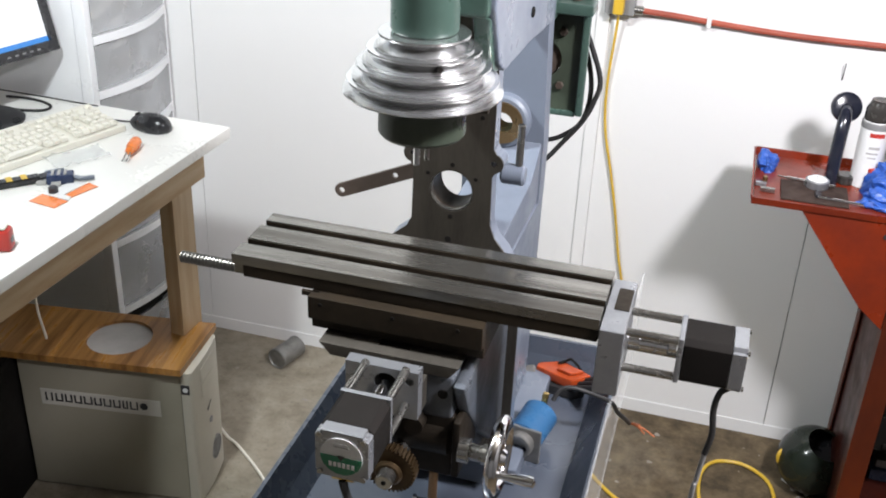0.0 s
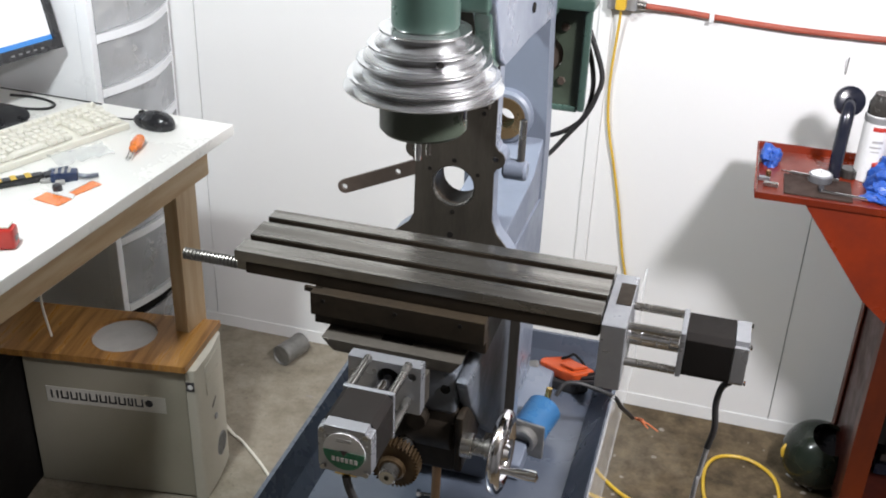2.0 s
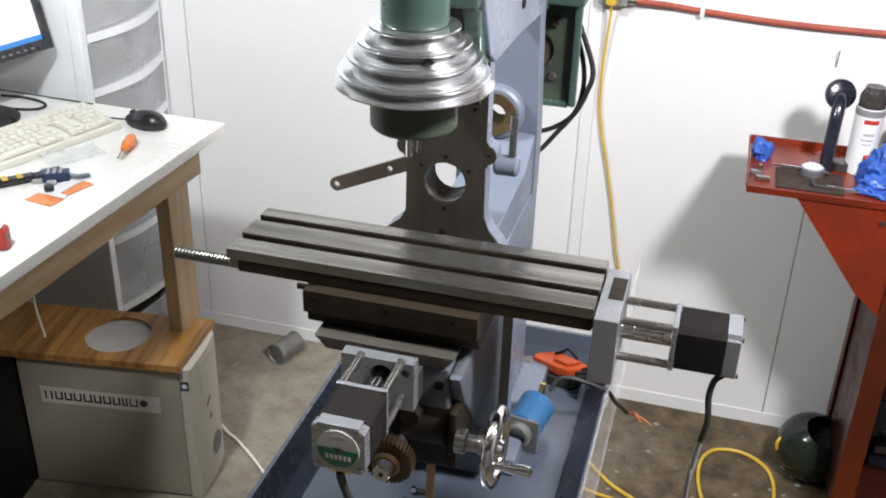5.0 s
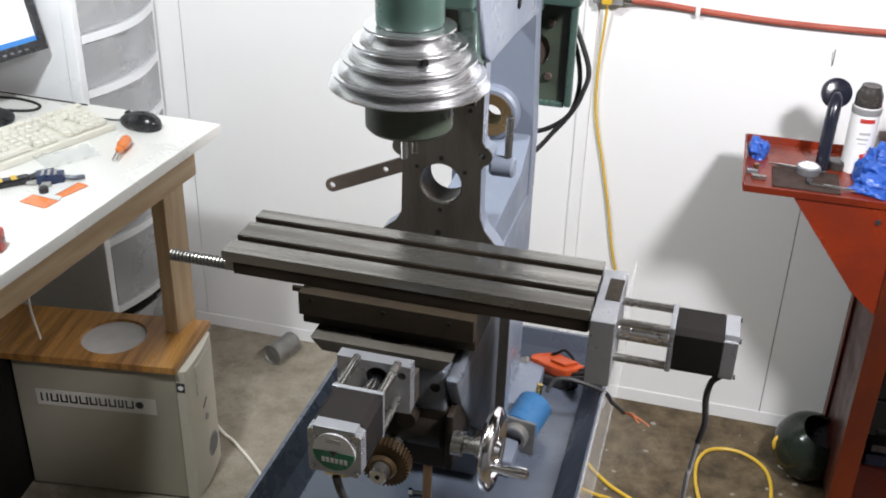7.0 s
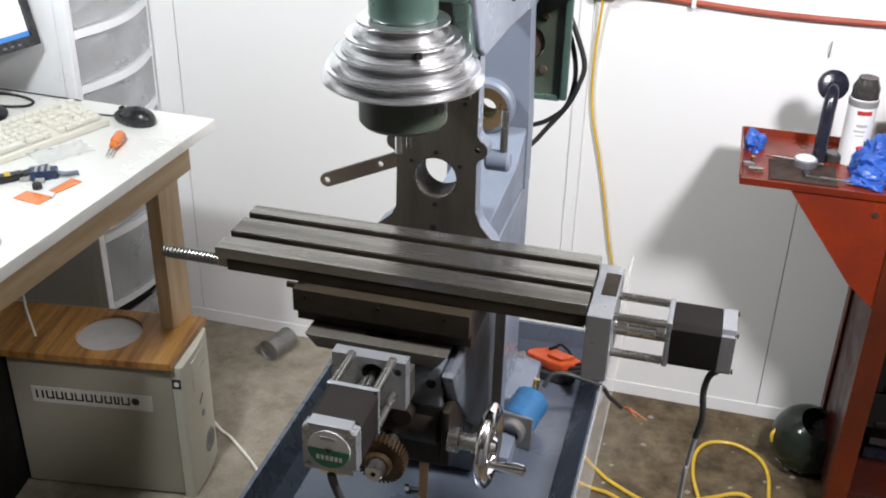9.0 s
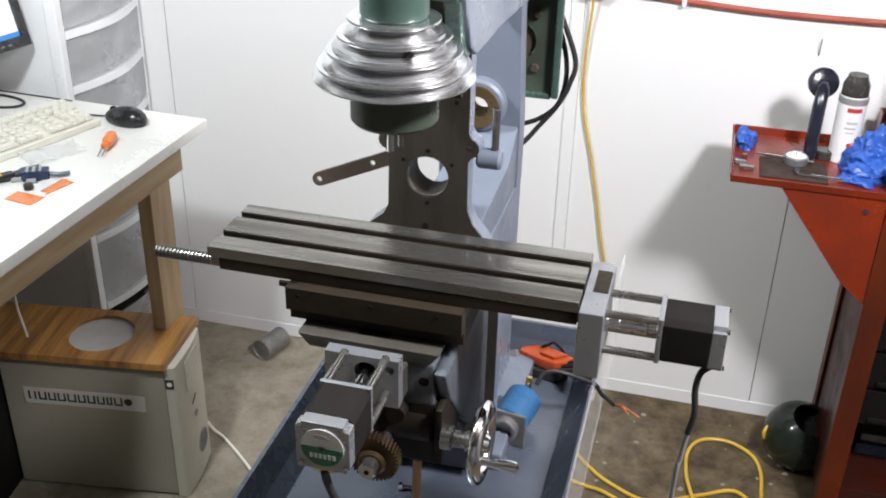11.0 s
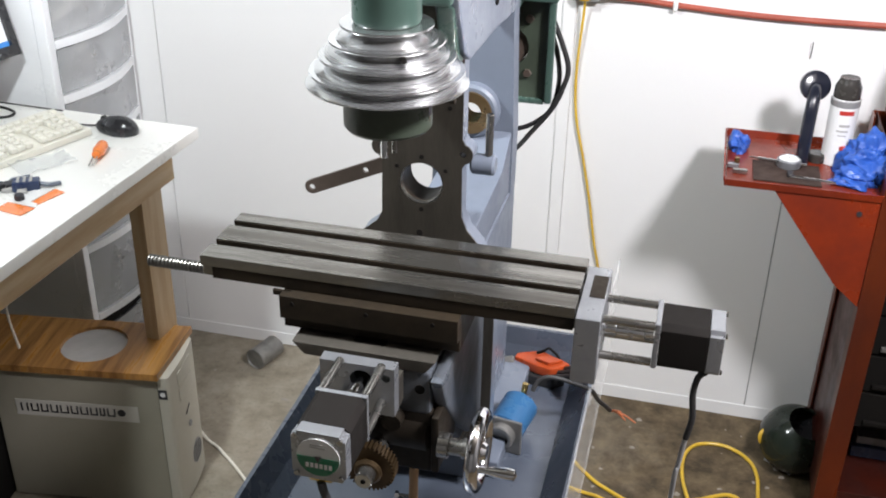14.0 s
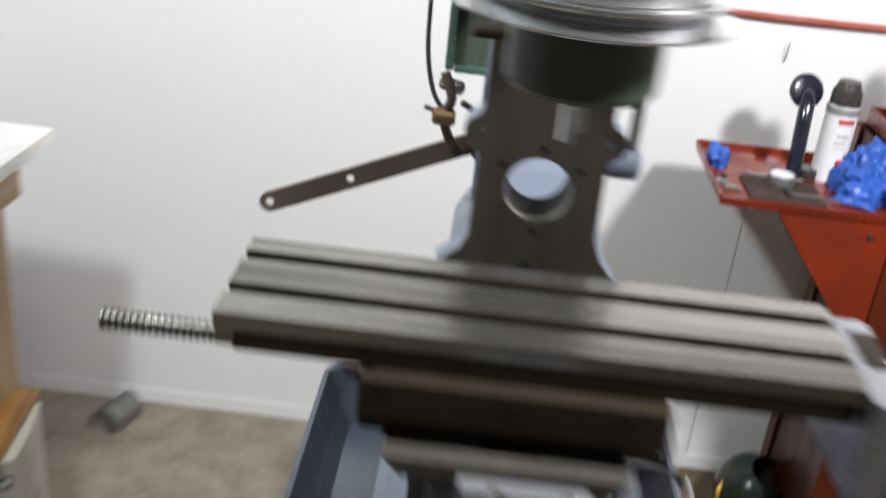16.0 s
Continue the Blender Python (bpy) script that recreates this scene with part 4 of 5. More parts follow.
for a, b in zip(loops, loops[1:]):
    for i in range(24):
        pn.faces.new((a[i], a[(i + 1) % 24], b[(i + 1) % 24], b[i]))
pn.faces.new(loops[-1])
bmesh.ops.recalc_face_normals(pn, faces=pn.faces[:])
part("chip_pan", pn, "pan", mill, "grey-blue flared chip pan")
part("stand", prism([(-0.42, 0.0), (-0.12, 0.0), (-0.14, PB - 0.0045), (-0.40, PB - 0.0045)], "y", 0.95, 1.45, 0.004), "bluegrey", mill, "grey-blue steel stand")
part("side_sheet", prism([(0.86, 0.73), (1.80, 0.73), (1.80, 0.932), (1.43, 0.932), (1.425, 0.895), (1.375, 0.895), (1.37, 0.932), (0.86, 0.932)], "x", -0.0525, -0.0490), "clear", mill, "clear acrylic sheet along the pan side")
# column
FY = 1.20
col = part("base_casting", prism([(-0.345, PB + 0.0005), (-0.207, PB + 0.0005), (-0.206, 1.2002), (-0.328, 1.2002), (-0.345, 1.17)], "y", FY + 0.0285, 1.50, 0.004), "bluegrey", mill)
part("base_foot", box(-0.40, -0.165, FY + 0.04, 1.52, PB + 0.0004, PB + 0.03, 0.004), "bluegrey", mill)


def ear(cx, cz, s):
    """A half-round lug on the column edge, s = 1 on the right, going up."""
    pts = [(cx + s * 0.0125 * math.cos(math.radians(a)), cz + 0.0125 * math.sin(math.radians(a))) for a in range(-75, 76, 15)]
    return [(cx + s * -0.001, cz - 0.019)] + pts + [(cx + s * -0.001, cz + 0.019)]


right_side = [(-0.174, 0.90), (-0.174, 1.13), (-0.176, 1.205), (-0.198, 1.243), (-0.214, 1.262), (-0.2215, 1.281)] + ear(-0.2215, 1.366, 1) + [(-0.2225, 1.72)]
left_side = [(-0.3265, 1.72)] + ear(-0.3265, 1.366, -1)[::-1] + [(-0.3265, 1.276), (-0.333, 1.262), (-0.352, 1.246), (-0.355, 1.205), (-0.355, 1.13), (-0.355, 0.90)]
BZ = 1.3215
col_holes = [ring(-0.2745, BZ, 0.0290, 36), ring(-0.2215, 1.366, 0.004, 12), ring(-0.3265, 1.366, 0.004, 12)]
fp = part("column_face", plate_with_holes(right_side + left_side, col_holes, "y", FY, FY + 0.003), "columnface", mill, "machined oiled column face")
part("column_front", plate_with_holes(right_side + left_side, col_holes, "y", FY + 0.0032, FY + 0.028), "bluegrey", mill, "grey-blue painted column front casting")
part("bore_ring", lathe([(0.0288, 0.0005), (0.0288, 0.006), (0.0262, 0.006), (0.0274, 0.0005), (0.0288, 0.0005)], pose(-0.2745, FY, BZ, -90), 40), "steel", fp, "bright bored ring")
part("bore_tube", lathe([(0.0287, 0.0062), (0.0287, 0.046), (0.0260, 0.046), (0.0260, 0.0062), (0.0287, 0.0062)], pose(-0.2745, FY, BZ, -90), 40), "bore", fp, "dark bored tube")
for u, v, r in ((-0.274, 1.3575, 0.0030), (-0.306, 1.342, 0.0026), (-0.243, 1.342, 0.0026), (-0.274, 1.2855, 0.0030), (-0.276, 1.252, 0.0042), (-0.2385, 1.425, 0.0028)):
    part("screw", rod((u, FY + 0.001, v), (u, FY - 0.0006, v), r, 12), "groove", fp)
part("cross_pin", rod((-0.340, 1.12, 1.466), (-0.213, 1.12, 1.466), 0.0050, 14, 0.001), "bore", mill, "dark clamp pin behind the spindle")
# right web with the bushing window, and the rear flange
part("web", box(-0.250, -0.236, FY + 0.0285, 1.459, 1.475, 1.72), "bluegrey", mill)
part("rear_flange", plate_with_holes([(-0.328, 1.2005), (-0.206, 1.2005), (-0.206, 1.30), (-0.2125, 1.46), (-0.2125, 1.75), (-0.328, 1.75)], [ring(-0.267, 1.330, 0.0318, 32)], "y", 1.4605, 1.499), "bluegrey", mill)
part("rib", prism([(FY + 0.0285, 1.2006), (1.460, 1.2006), (1.460, 1.30), (1.40, 1.262), (FY + 0.0285, 1.252)], "x", -0.300, -0.208, 0.003), "bluegrey", mill)
part("bushing", lathe([(0.0316, -0.024), (0.0316, 0.03), (0.0165, 0.03), (0.0165, -0.020), (0.020, -0.024), (0.0316, -0.024)], pose(-0.267, 1.468, 1.330, 90), 40), "bronze", mill, "bronze bearing bushing")
part("boss", lathe([(0.041, -0.001), (0.041, 0.014), (0.037, 0.018), (0.0318, 0.018), (0.0318, -0.001), (0.041, -0.001)], pose(-0.267, 1.4595, 1.330, 90), 40), "bluegrey", mill)
part("hub", rod((-0.2210, 1.248, 1.336), (-0.189, 1.248, 1.336), 0.0135, 28, 0.003), "bluegrey", mill, "grey-blue round lug")
part("lug_rod", rod((-0.1985, 1.248, 1.349), (-0.1985, 1.248, 1.405), 0.0050, 16, 0.001), "rod", mill, "plain steel rod")
# head
AX, AY = -0.269, 1.045
part("head_arm", prism([(1.10, 1.585), (1.135, 1.515), (1.165, 1.4985), (1.30, 1.4955), (1.4595, 1.482), (1.4595, 1.80), (1.10, 1.80)], "x", -0.2355, -0.207, 0.004), "bluegrey", mill)
part("quill_housing", lathe([(0, 1.457), (0.044, 1.457), (0.0475, 1.461), (0.0475, 1.505), (0, 1.505)], pose(AX, AY, 0), 44), "darkgreen", mill, "dark green spindle housing")
part("head_block", box(AX - 0.04, AX + 0.035, AY + 0.02, FY - 0.0005, 1.47, 1.504, 0.004), "darkgreen", mill)
yoke = part("yoke", prism([(AX - 0.04, 1.09), (AX + 0.056, 1.09), (AX + 0.056, FY - 0.0006), (AX - 0.06, FY - 0.0006)], "z", 1.576, 1.80, 0.006), "green", mill, "green cast yoke")
part("yoke_cheek", prism([(1.125, 1.50), (FY - 0.0007, 1.50), (FY - 0.0007, 1.5755), (1.10, 1.5755)], "x", AX + 0.036, AX + 0.056, 0.004), "green", mill)
part("upper_housing", lathe([(0, 1.5710), (0.034, 1.5710), (0.036, 1.575), (0.036, 1.83), (0, 1.83)], pose(AX, AY, 0), 44), "green", mill, "green upper spindle housing")
prof = [(0.018, 1.506)]
for k, R in enumerate((0.0860, 0.0760, 0.0650, 0.0530)):
    z = 1.506 + 0.0162 * k
    prof += [(R - 0.0006, z), (R, z + 0.0008), (R, z + 0.0018), (R - 0.0145, z + 0.0068), (R - 0.0155, z + 0.0077), (R - 0.0145, z + 0.0086), (R - 0.0045, z + 0.0132), (R - 0.0040, z + 0.0142), (R - 0.0045, z + 0.0157)]
prof += [(0.036, 1.5706), (0.018, 1.5706)]
pl = part("step_pulley", lathe(prof, pose(AX, AY, 0), 72), "turned", mill, "bright turned four-step pulley")
part("set_screw", rod((AX + 0.0300, AY - 0.0470, 1.5475), (AX + 0.0328, AY - 0.0515, 1.5475), 0.0033, 10), "groove", pl)
part("spindle_pin", rod((AX - 0.004, AY - 0.002, 1.420), (AX - 0.004, AY - 0.002, 1.458), 0.004, 14, 0.001), "chrome", mill)
part("spindle_pin", rod((AX + 0.005, AY + 0.006, 1.424), (AX + 0.005, AY + 0.006, 1.458), 0.003, 12, 0.001), "rod", mill)
part("side_screw", rod((-0.2075, 1.30, 1.535), (-0.2045, 1.30, 1.535), 0.007, 12, 0.001), "groove", mill)
# knee
kn = part("knee", prism([(0.985, 1.1885), (FY - 0.0005, 1.1885), (FY - 0.0005, 0.97), (1.15, 0.97), (1.03, 1.10), (0.985, 1.13)], "x", -0.335, -0.203, 0.005), "kneegrey", mill, "greasy grey-blue knee casting, darkened for shade")
part("knee_flank", prism([(0.972, 1.186), (FY - 0.0006, 1.186), (FY - 0.0006, 0.975), (1.15, 0.985), (1.06, 1.065), (1.0, 1.135)], "x", -0.2025, -0.186, 0.006), "kneegrey", mill)
part("lug", rod((-0.362, FY - 0.03, 1.12), (-0.362, FY - 0.03, 1.16), 0.018, 20, 0.003), "bluegrey", mill)
part("lug_bore", rod((-0.362, FY - 0.03, 1.1602), (-0.362, FY - 0.03, 1.161), 0.007, 14), "groove", mill)
part("lug_web", box(-0.362, -0.3352, FY - 0.045, FY - 0.001, 1.10, 1.155, 0.003), "bluegrey", mill)
ways = bmesh.new()
prism([(-0.369, 1.205), (-0.197, 1.205), (-0.209, 1.189), (-0.354, 1.189)], "y", 0.983, 1.185, 0.0012, ways)
part("knee_dovetail", ways, "ground", mill, "ground dovetail ways")
part("way_gap", box(-0.300, -0.262, 1.0, 1.08, 1.2048, 1.2056), "groove", mill)
part("bolt_hole", rod((-0.2155, 0.9855, 1.165), (-0.2155, 0.9838, 1.165), 0.006, 14), "groove", mill)
# saddle and table
sd0 = bmesh.new()
prism([(1.010, 1.2060), (1.135, 1.2060), (1.135, 1.2540), (0.998, 1.2540), (0.998, 1.2240), (1.010, 1.2220)], "x", -0.388, -0.176, 0.0012, sd0)
sad = part("saddle", sd0, "oiled", mill, "dark oily cast saddle")
for x in (-0.372, -0.283, -0.205):
    part("saddle_screw", rod((x, 0.9985, 1.245), (x, 0.9970, 1.245), 0.0025, 10), "groove", sad)
TXL, TXR, TYF, TYB, TTOP = -0.491, -0.050, 1.013, 1.131, 1.2835
tp = [(TYF, TTOP), (TYF, TTOP - 0.013), (TYF + 0.006, TTOP - 0.0135), (TYF + 0.006, 1.2545), (TYB - 0.004, 1.2545), (TYB - 0.006, TTOP - 0.016), (TYB, TTOP - 0.013), (TYB, TTOP),
      (1.1090, TTOP), (1.1090, TTOP - 0.009), (1.114, TTOP - 0.009), (1.114, TTOP - 0.018), (1.0905, TTOP - 0.018), (1.0905, TTOP - 0.009), (1.0955, TTOP - 0.009), (1.0955, TTOP),
      (1.0570, TTOP), (1.0570, TTOP - 0.009), (1.0620, TTOP - 0.009), (1.0620, TTOP - 0.018), (1.0385, TTOP - 0.018), (1.0385, TTOP - 0.009), (1.0435, TTOP - 0.009), (1.0435, TTOP)]
tab = part("table", prism(tp, "x", TXL, TXR, 0.0006), "steel", mill, "bright ground work table with two tee slots")
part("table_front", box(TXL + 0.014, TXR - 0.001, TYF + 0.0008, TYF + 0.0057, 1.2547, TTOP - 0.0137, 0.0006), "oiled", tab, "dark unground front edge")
# Dark strips lining the tee slots, standing in for the shade inside them
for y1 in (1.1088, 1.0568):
    part("slot_wall_shade", box(TXL + 0.001, TXR - 0.001, y1 - 0.0012, y1 - 0.0001, TTOP - 0.0088, TTOP - 0.0012), "bore", tab, "dark strip for the shade on a slot side")
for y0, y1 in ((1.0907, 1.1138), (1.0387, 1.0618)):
    part("slot_floor_shade", box(TXL + 0.001, TXR - 0.001, y0, y1, TTOP - 0.0178, TTOP - 0.0165), "bore", tab, "dark strip for the shade in a slot bottom")
part("stop_block", box(-0.40, -0.377, TYF - 0.004, TYF + 0.0006, 1.247, 1.2540, 0.0008), "oiled", tab)
SY, SZ = 1.058, 1.2395
scw = [(0, 0)]
for i in range(21):
    scw += [(0.0060, 0.0010 + i * 0.005), (0.0078, 0.0022 + i * 0.005), (0.0078, 0.0036 + i * 0.005), (0.0060, 0.0048 + i * 0.005)]
scw += [(0.0062, 0.11), (0, 0.11)]
part("lead_screw", lathe(scw, pose(TXL - 0.095, SY, SZ, 0, 90), 16), "threads", mill, "steel threaded lead screw")
# drive bracket at the table end
part("end_plate", box(-0.0485, -0.021, TYF - 0.012, 1.122, 1.197, 1.279, 0.0015), "alu", mill, "machined aluminium end plate")
part("end_recess", box(-0.0395, -0.0225, 1.05, 1.10, 1.2785, 1.2797), "oiled", mill)


def stepper(m, standoff, name="stepper"):
    """Motor with its mounting face at z = 0 looking up z, standoffs up to standoff."""
    h = 0.0285
    st_body = [(-h + 0.007, -h), (h - 0.007, -h), (h, -h + 0.007), (h, h - 0.007), (h - 0.007, h), (-h + 0.007, h), (-h, h - 0.007), (-h, -h + 0.007)]

    def put(nm, b, mat, lab="", par=mill):
        b.transform(m)
        return part(nm, b, mat, par, lab)
    bodyp = put("motor_body", prism(st_body, "z", -0.058, -0.0062, 0.001), "motorblack", "black laminated motor body")
    put("motor_flange", box(-h, h, -h, h, -0.006, 0.0, 0.0015), "alu", "", bodyp)
    cap_out = [(-h + 0.006, -h), (h - 0.006, -h), (h - 0.006, -h + 0.004), (h, -h + 0.006), (h, h - 0.006), (h - 0.006, h - 0.004), (h - 0.006, h), (-h + 0.006, h), (-h + 0.006, h - 0.004), (-h, h - 0.006), (-h, -h + 0.006), (-h + 0.006, -h + 0.004)]
    put("motor_end_cap", prism(cap_out, "z", -0.074, -0.0583, 0.001), "alu", "bright end cap", bodyp)
    for a in (-1, 1):
        for b in (-1, 1):
            put("standoff", rod((a * 0.0233, b * 0.0233, 0.0002), (a * 0.0233, b * 0.0233, standoff), 0.0048, 14), "rod")
            put("motor_screw", rod((a * 0.0233, b * 0.0233, -0.0745), (a * 0.0233, b * 0.0233, -0.0765), 0.003, 10), "rod", "", bodyp)
    put("coupler", lathe([(0, 0.001), (0.006, 0.001), (0.006, 0.01), (0.0095, 0.011), (0.0095, 0.024), (0.0085, 0.025), (0.0085, 0.028), (0.0095, 0.029), (0.0095, 0.042), (0.006, 0.043), (0.006, standoff), (0, standoff)], None, 24), "chrome", "polished shaft coupler")
    return bodyp, put


stepper(Matrix.Translation((0.036, SY, SZ)) @ Euler((0, -math.pi / 2, 0)).to_matrix().to_4x4() @ Euler((0, 0, math.pi)).to_matrix().to_4x4(), 0.0568)
YX, YZ = -0.2665, 1.204
ymat = Matrix.Translation((YX, 0.871, YZ)) @ Euler((-math.pi / 2, 0, 0)).to_matrix().to_4x4()
bodyy, puty = stepper(ymat, 0.0588)
lab = puty("motor_label", rod((0, 0, -0.0742), (0, 0, -0.0752), 0.0225, 40), "white", "round white and green label", bodyy)
arc = [(0.0222 * math.cos(math.radians(a)), 0.0222 * math.sin(math.radians(a))) for a in range(0, 181, 12)]
gh = puty("label_green", prism(arc, "z", -0.0758, -0.0753), "greenprint", "", lab)
for i in range(6):
    puty("print_bar", box(-0.013 + i * 0.0048, -0.0098 + i * 0.0048, 0.007, 0.0125, -0.0763, -0.0759), "white", "", lab)
for i in range(2):
    puty("print_bar", box(-0.008, 0.008, -0.0125 - i * 0.003, -0.0115 - i * 0.003, -0.0758, -0.0753), "disc", "", lab)
puty("label_logo", prism([(-0.004, -0.002), (0.004, -0.002), (0.0, 0.005)], "z", -0.0766, -0.0764), "darkprint", "", lab)
puty("connector", box(-0.012, 0.012, 0.0287, 0.033, -0.072, -0.062, 0.001), "gold", "amber wire outlet", bodyy)
part("motor_lead", tube([(YX, 0.80, YZ - 0.033), (YX + 0.004, 0.80, YZ - 0.05), (YX + 0.016, 0.81, 1.10), (YX + 0.03, 0.84, 0.98), (YX + 0.02, 0.88, 0.87), (YX, 0.90, 0.842)], 0.0045), "rubber", mill)
part("bracket_block", plate_with_holes([(-0.314, 1.163), (-0.229, 1.163), (-0.229, 1.225), (-0.314, 1.225)], [ring(YX, YZ, 0.014, 28), ring(-0.239, 1.212, 0.005, 14), ring(-0.303, 1.178, 0.004, 12)], "y", 0.930, 0.946), "alu", mill, "machined aluminium bracket block")
part("bracket_back", box(-0.309, -0.234, 0.9465, 0.9825, 1.150, 1.190, 0.001), "ground", mill)
part("bore", rod((YX, 0.9462, YZ), (YX, 0.947, YZ), 0.0145, 24), "groove", mill)
# knee gear train and handwheel
GX, GZ = -0.262, 1.078
part("gear_housing", box(-0.290, -0.2, 0.985, 1.055, 1.045, 1.135, 0.006), "oiled", mill, "dark oily gear housing")
part("housing_boss", rod((-0.296, 1.012, 1.098), (-0.203, 1.012, 1.098), 0.034, 24, 0.004), "oiled", mill)
part("housing_cover", box(-0.282, -0.225, 0.988, 1.04, 1.1352, 1.141, 0.002), "ground", mill, "worn bright cover plate")
part("housing_flange", box(-0.1995, -0.19, 0.975, 1.06, 1.055, 1.135, 0.003), "oiled", mill)
gear_pts = []
for i in range(36):
    a = 2 * math.pi * i / 36
    for da, r in ((-0.055, 0.0275), (-0.03, 0.031), (0.03, 0.031), (0.055, 0.0275)):
        gear_pts.append((GX + r * math.cos(a + da), GZ + r * math.sin(a + da)))
gear = part("gear", prism(gear_pts, "y", 0.936, 0.951), "brass", mill, "oily bronze gear")
part("gear_hub", rod((GX, 0.9355, GZ), (GX, 0.928, GZ), 0.017, 24, 0.003), "brass", gear)
part("gear_shaft", rod((GX, 0.913, GZ), (GX, 0.984, GZ), 0.0108, 24, 0.0015), "rod", mill)
part("shaft_centre", rod((GX, 0.9132, GZ), (GX, 0.9122, GZ), 0.003, 10), "groove", mill)
part("bevel_pinion", rod((-0.245, 0.966, 1.125), (-0.245, 0.984, 1.125), 0.012, 18), "oiled", mill)
WX, WY, WZ = -0.143, 0.977, 1.098
part("wheel_shaft", lathe([(0, 0), (0.015, 0), (0.015, 0.012), (0.010, 0.014), (0.010, 0.028), (0.0125, 0.029), (0.0125, 0.036), (0.008, 0.037), (0.008, 0.055), (0, 0.055)], pose(-0.1898, WY, WZ, 0, 90), 24), "rod", mill)
wh = lathe([(0.0415 + 0.009 * math.cos(k * math.pi / 8), 0.0085 * math.sin(k * math.pi / 8)) for k in range(17)], pose(WX, WY, WZ, 0, 90), 64)
wheel = part("handwheel", wh, "chrome", mill, "chromed handwheel")
part("wheel_hub", lathe([(0, -0.008), (0.012, -0.008), (0.013, 0.004), (0.009, 0.010), (0, 0.010)], pose(WX, WY, WZ, 0, 90), 24), "chrome", wheel)
for k in range(3):
    a = math.radians(80 + 120 * k)
    part("spoke", rod((WX, WY + 0.010 * math.cos(a), WZ + 0.010 * math.sin(a)), (WX, WY + 0.036 * math.cos(a), WZ + 0.036 * math.sin(a)), 0.0055, 12), "chrome", wheel)
ha = math.radians(200)
HY, HZ = WY + 0.041 * math.cos(ha), WZ + 0.041 * math.sin(ha) + 0.02
part("wheel_handle", lathe([(0, 0.0), (0.0045, 0.0), (0.004, 0.008), (0.006, 0.02), (0.0075, 0.034), (0.0065, 0.042), (0, 0.045)], pose(WX + 0.007, HY, HZ, 0, 90), 20), "chrome", wheel)
# rear: lever, green motor mount and its leads
LY = 1.578
A, B = Vector((-0.5735, 0, 1.112)), Vector((-0.300, 0, 1.2334))
dirn = (B - A).normalized()
nrm = Vector((-dirn.z, 0, dirn.x))
lo = []
for k in range(13):
    a = math.pi / 2 + math.pi * k / 12
    p = A + 0.0125 * (math.cos(a) * dirn + math.sin(a) * nrm)
    lo.append((p.x, p.z))
for s in (-1, 1):
    p = B + s * 0.0125 * nrm
    lo.append((p.x, p.z))
C1, C2 = A, A + 0.107 * dirn
part("lever", plate_with_holes(lo, [ring(C1.x, C1.z, 0.0055, 16), ring(C2.x, C2.z, 0.0050, 16)], "y", LY, LY + 0.006), "lever", mill, "flat brown steel lever with holes")
part("lever_pivot", rod((-0.312, 1.4995, 1.228), (-0.312, LY + 0.012, 1.228), 0.010, 16, 0.002), "rod", mill)
part("linkage", tube([(-0.356, LY - 0.004, 1.214), (-0.362, 1.545, 1.235), (-0.370, 1.54, 1.262), (-0.362, 1.53, 1.285), (-0.372, 1.53, 1.315)], 0.0055, 10), "lever", mill, "worn brown linkage arm")
part("linkage_joint", rod((-0.382, 1.535, 1.262), (-0.356, 1.535, 1.262), 0.010, 16, 0.003), "bronze", mill)
part("linkage_joint", rod((-0.375, 1.548, 1.298), (-0.352, 1.530, 1.298), 0.008, 12, 0.002), "rod", mill)
part("linkage_pin", rod((-0.392, 1.545, 1.268), (-0.372, 1.540, 1.264), 0.0028, 10), "lever", mill)
mb0 = thing("motor_mount", (-0.25, 1.6, 1.28), "dark green cast motor mount bolted behind the mill column", "motor mount")
MY = 1.60
part("plate", plate_with_holes([(-0.372, 1.304), (-0.178, 1.304), (-0.178, 1.50), (-0.372, 1.50)], [ring(-0.243, 1.385, 0.030, 28)], "y", MY, MY + 0.012), "darkgreen", mb0)
part("side_rib", box(-0.1835, -0.172, MY - 0.012, MY - 0.0003, 1.300, 1.505, 0.003), "green", mb0)
part("side_rib", box(-0.376, -0.3655, MY - 0.012, MY - 0.0003, 1.300, 1.505, 0.003), "green", mb0)
part("bottom_rib", box(-0.3650, -0.1840, MY - 0.008, MY - 0.0002, 1.297, 1.306, 0.002), "green", mb0)
part("top_bracket", box(-0.235, -0.165, MY - 0.045, MY - 0.0005, 1.468, 1.486, 0.004), "green", mb0)
part("bracket_bolt", rod((-0.195, MY - 0.022, 1.4862), (-0.195, MY - 0.022, 1.494), 0.008, 6, 0.001), "lever", mb0)
part("bearing_seat", rod((-0.243, MY + 0.006, 1.385), (-0.243, MY + 0.03, 1.385), 0.0295, 24), "lever", mb0)
for u, v in ((-0.213, 1.431), (-0.213, 1.345)):
    part("bolt", rod((u, MY - 0.006, v), (u, MY - 0.0002, v), 0.007, 6, 0.001), "lever", mb0)
part("mount_arm", box(-0.32, -0.22, 1.5005, MY - 0.0004, 1.46, 1.5, 0.003), "green", mb0)
solo("black_motor_cable", tube([(-0.195, 1.650, 1.44), (-0.179, 1.65, 1.407), (-0.156, 1.65, 1.346), (-0.162, 1.65, 1.308), (-0.177, 1.65, 1.272), (-0.207, 1.65, 1.230), (-0.239, 1.65, 1.190), (-0.29, 1.64, 1.160), (-0.345, 1.62, 1.20)], 0.0042, 10), "rubber", "thick black motor cable looping behind the mill", "cable")
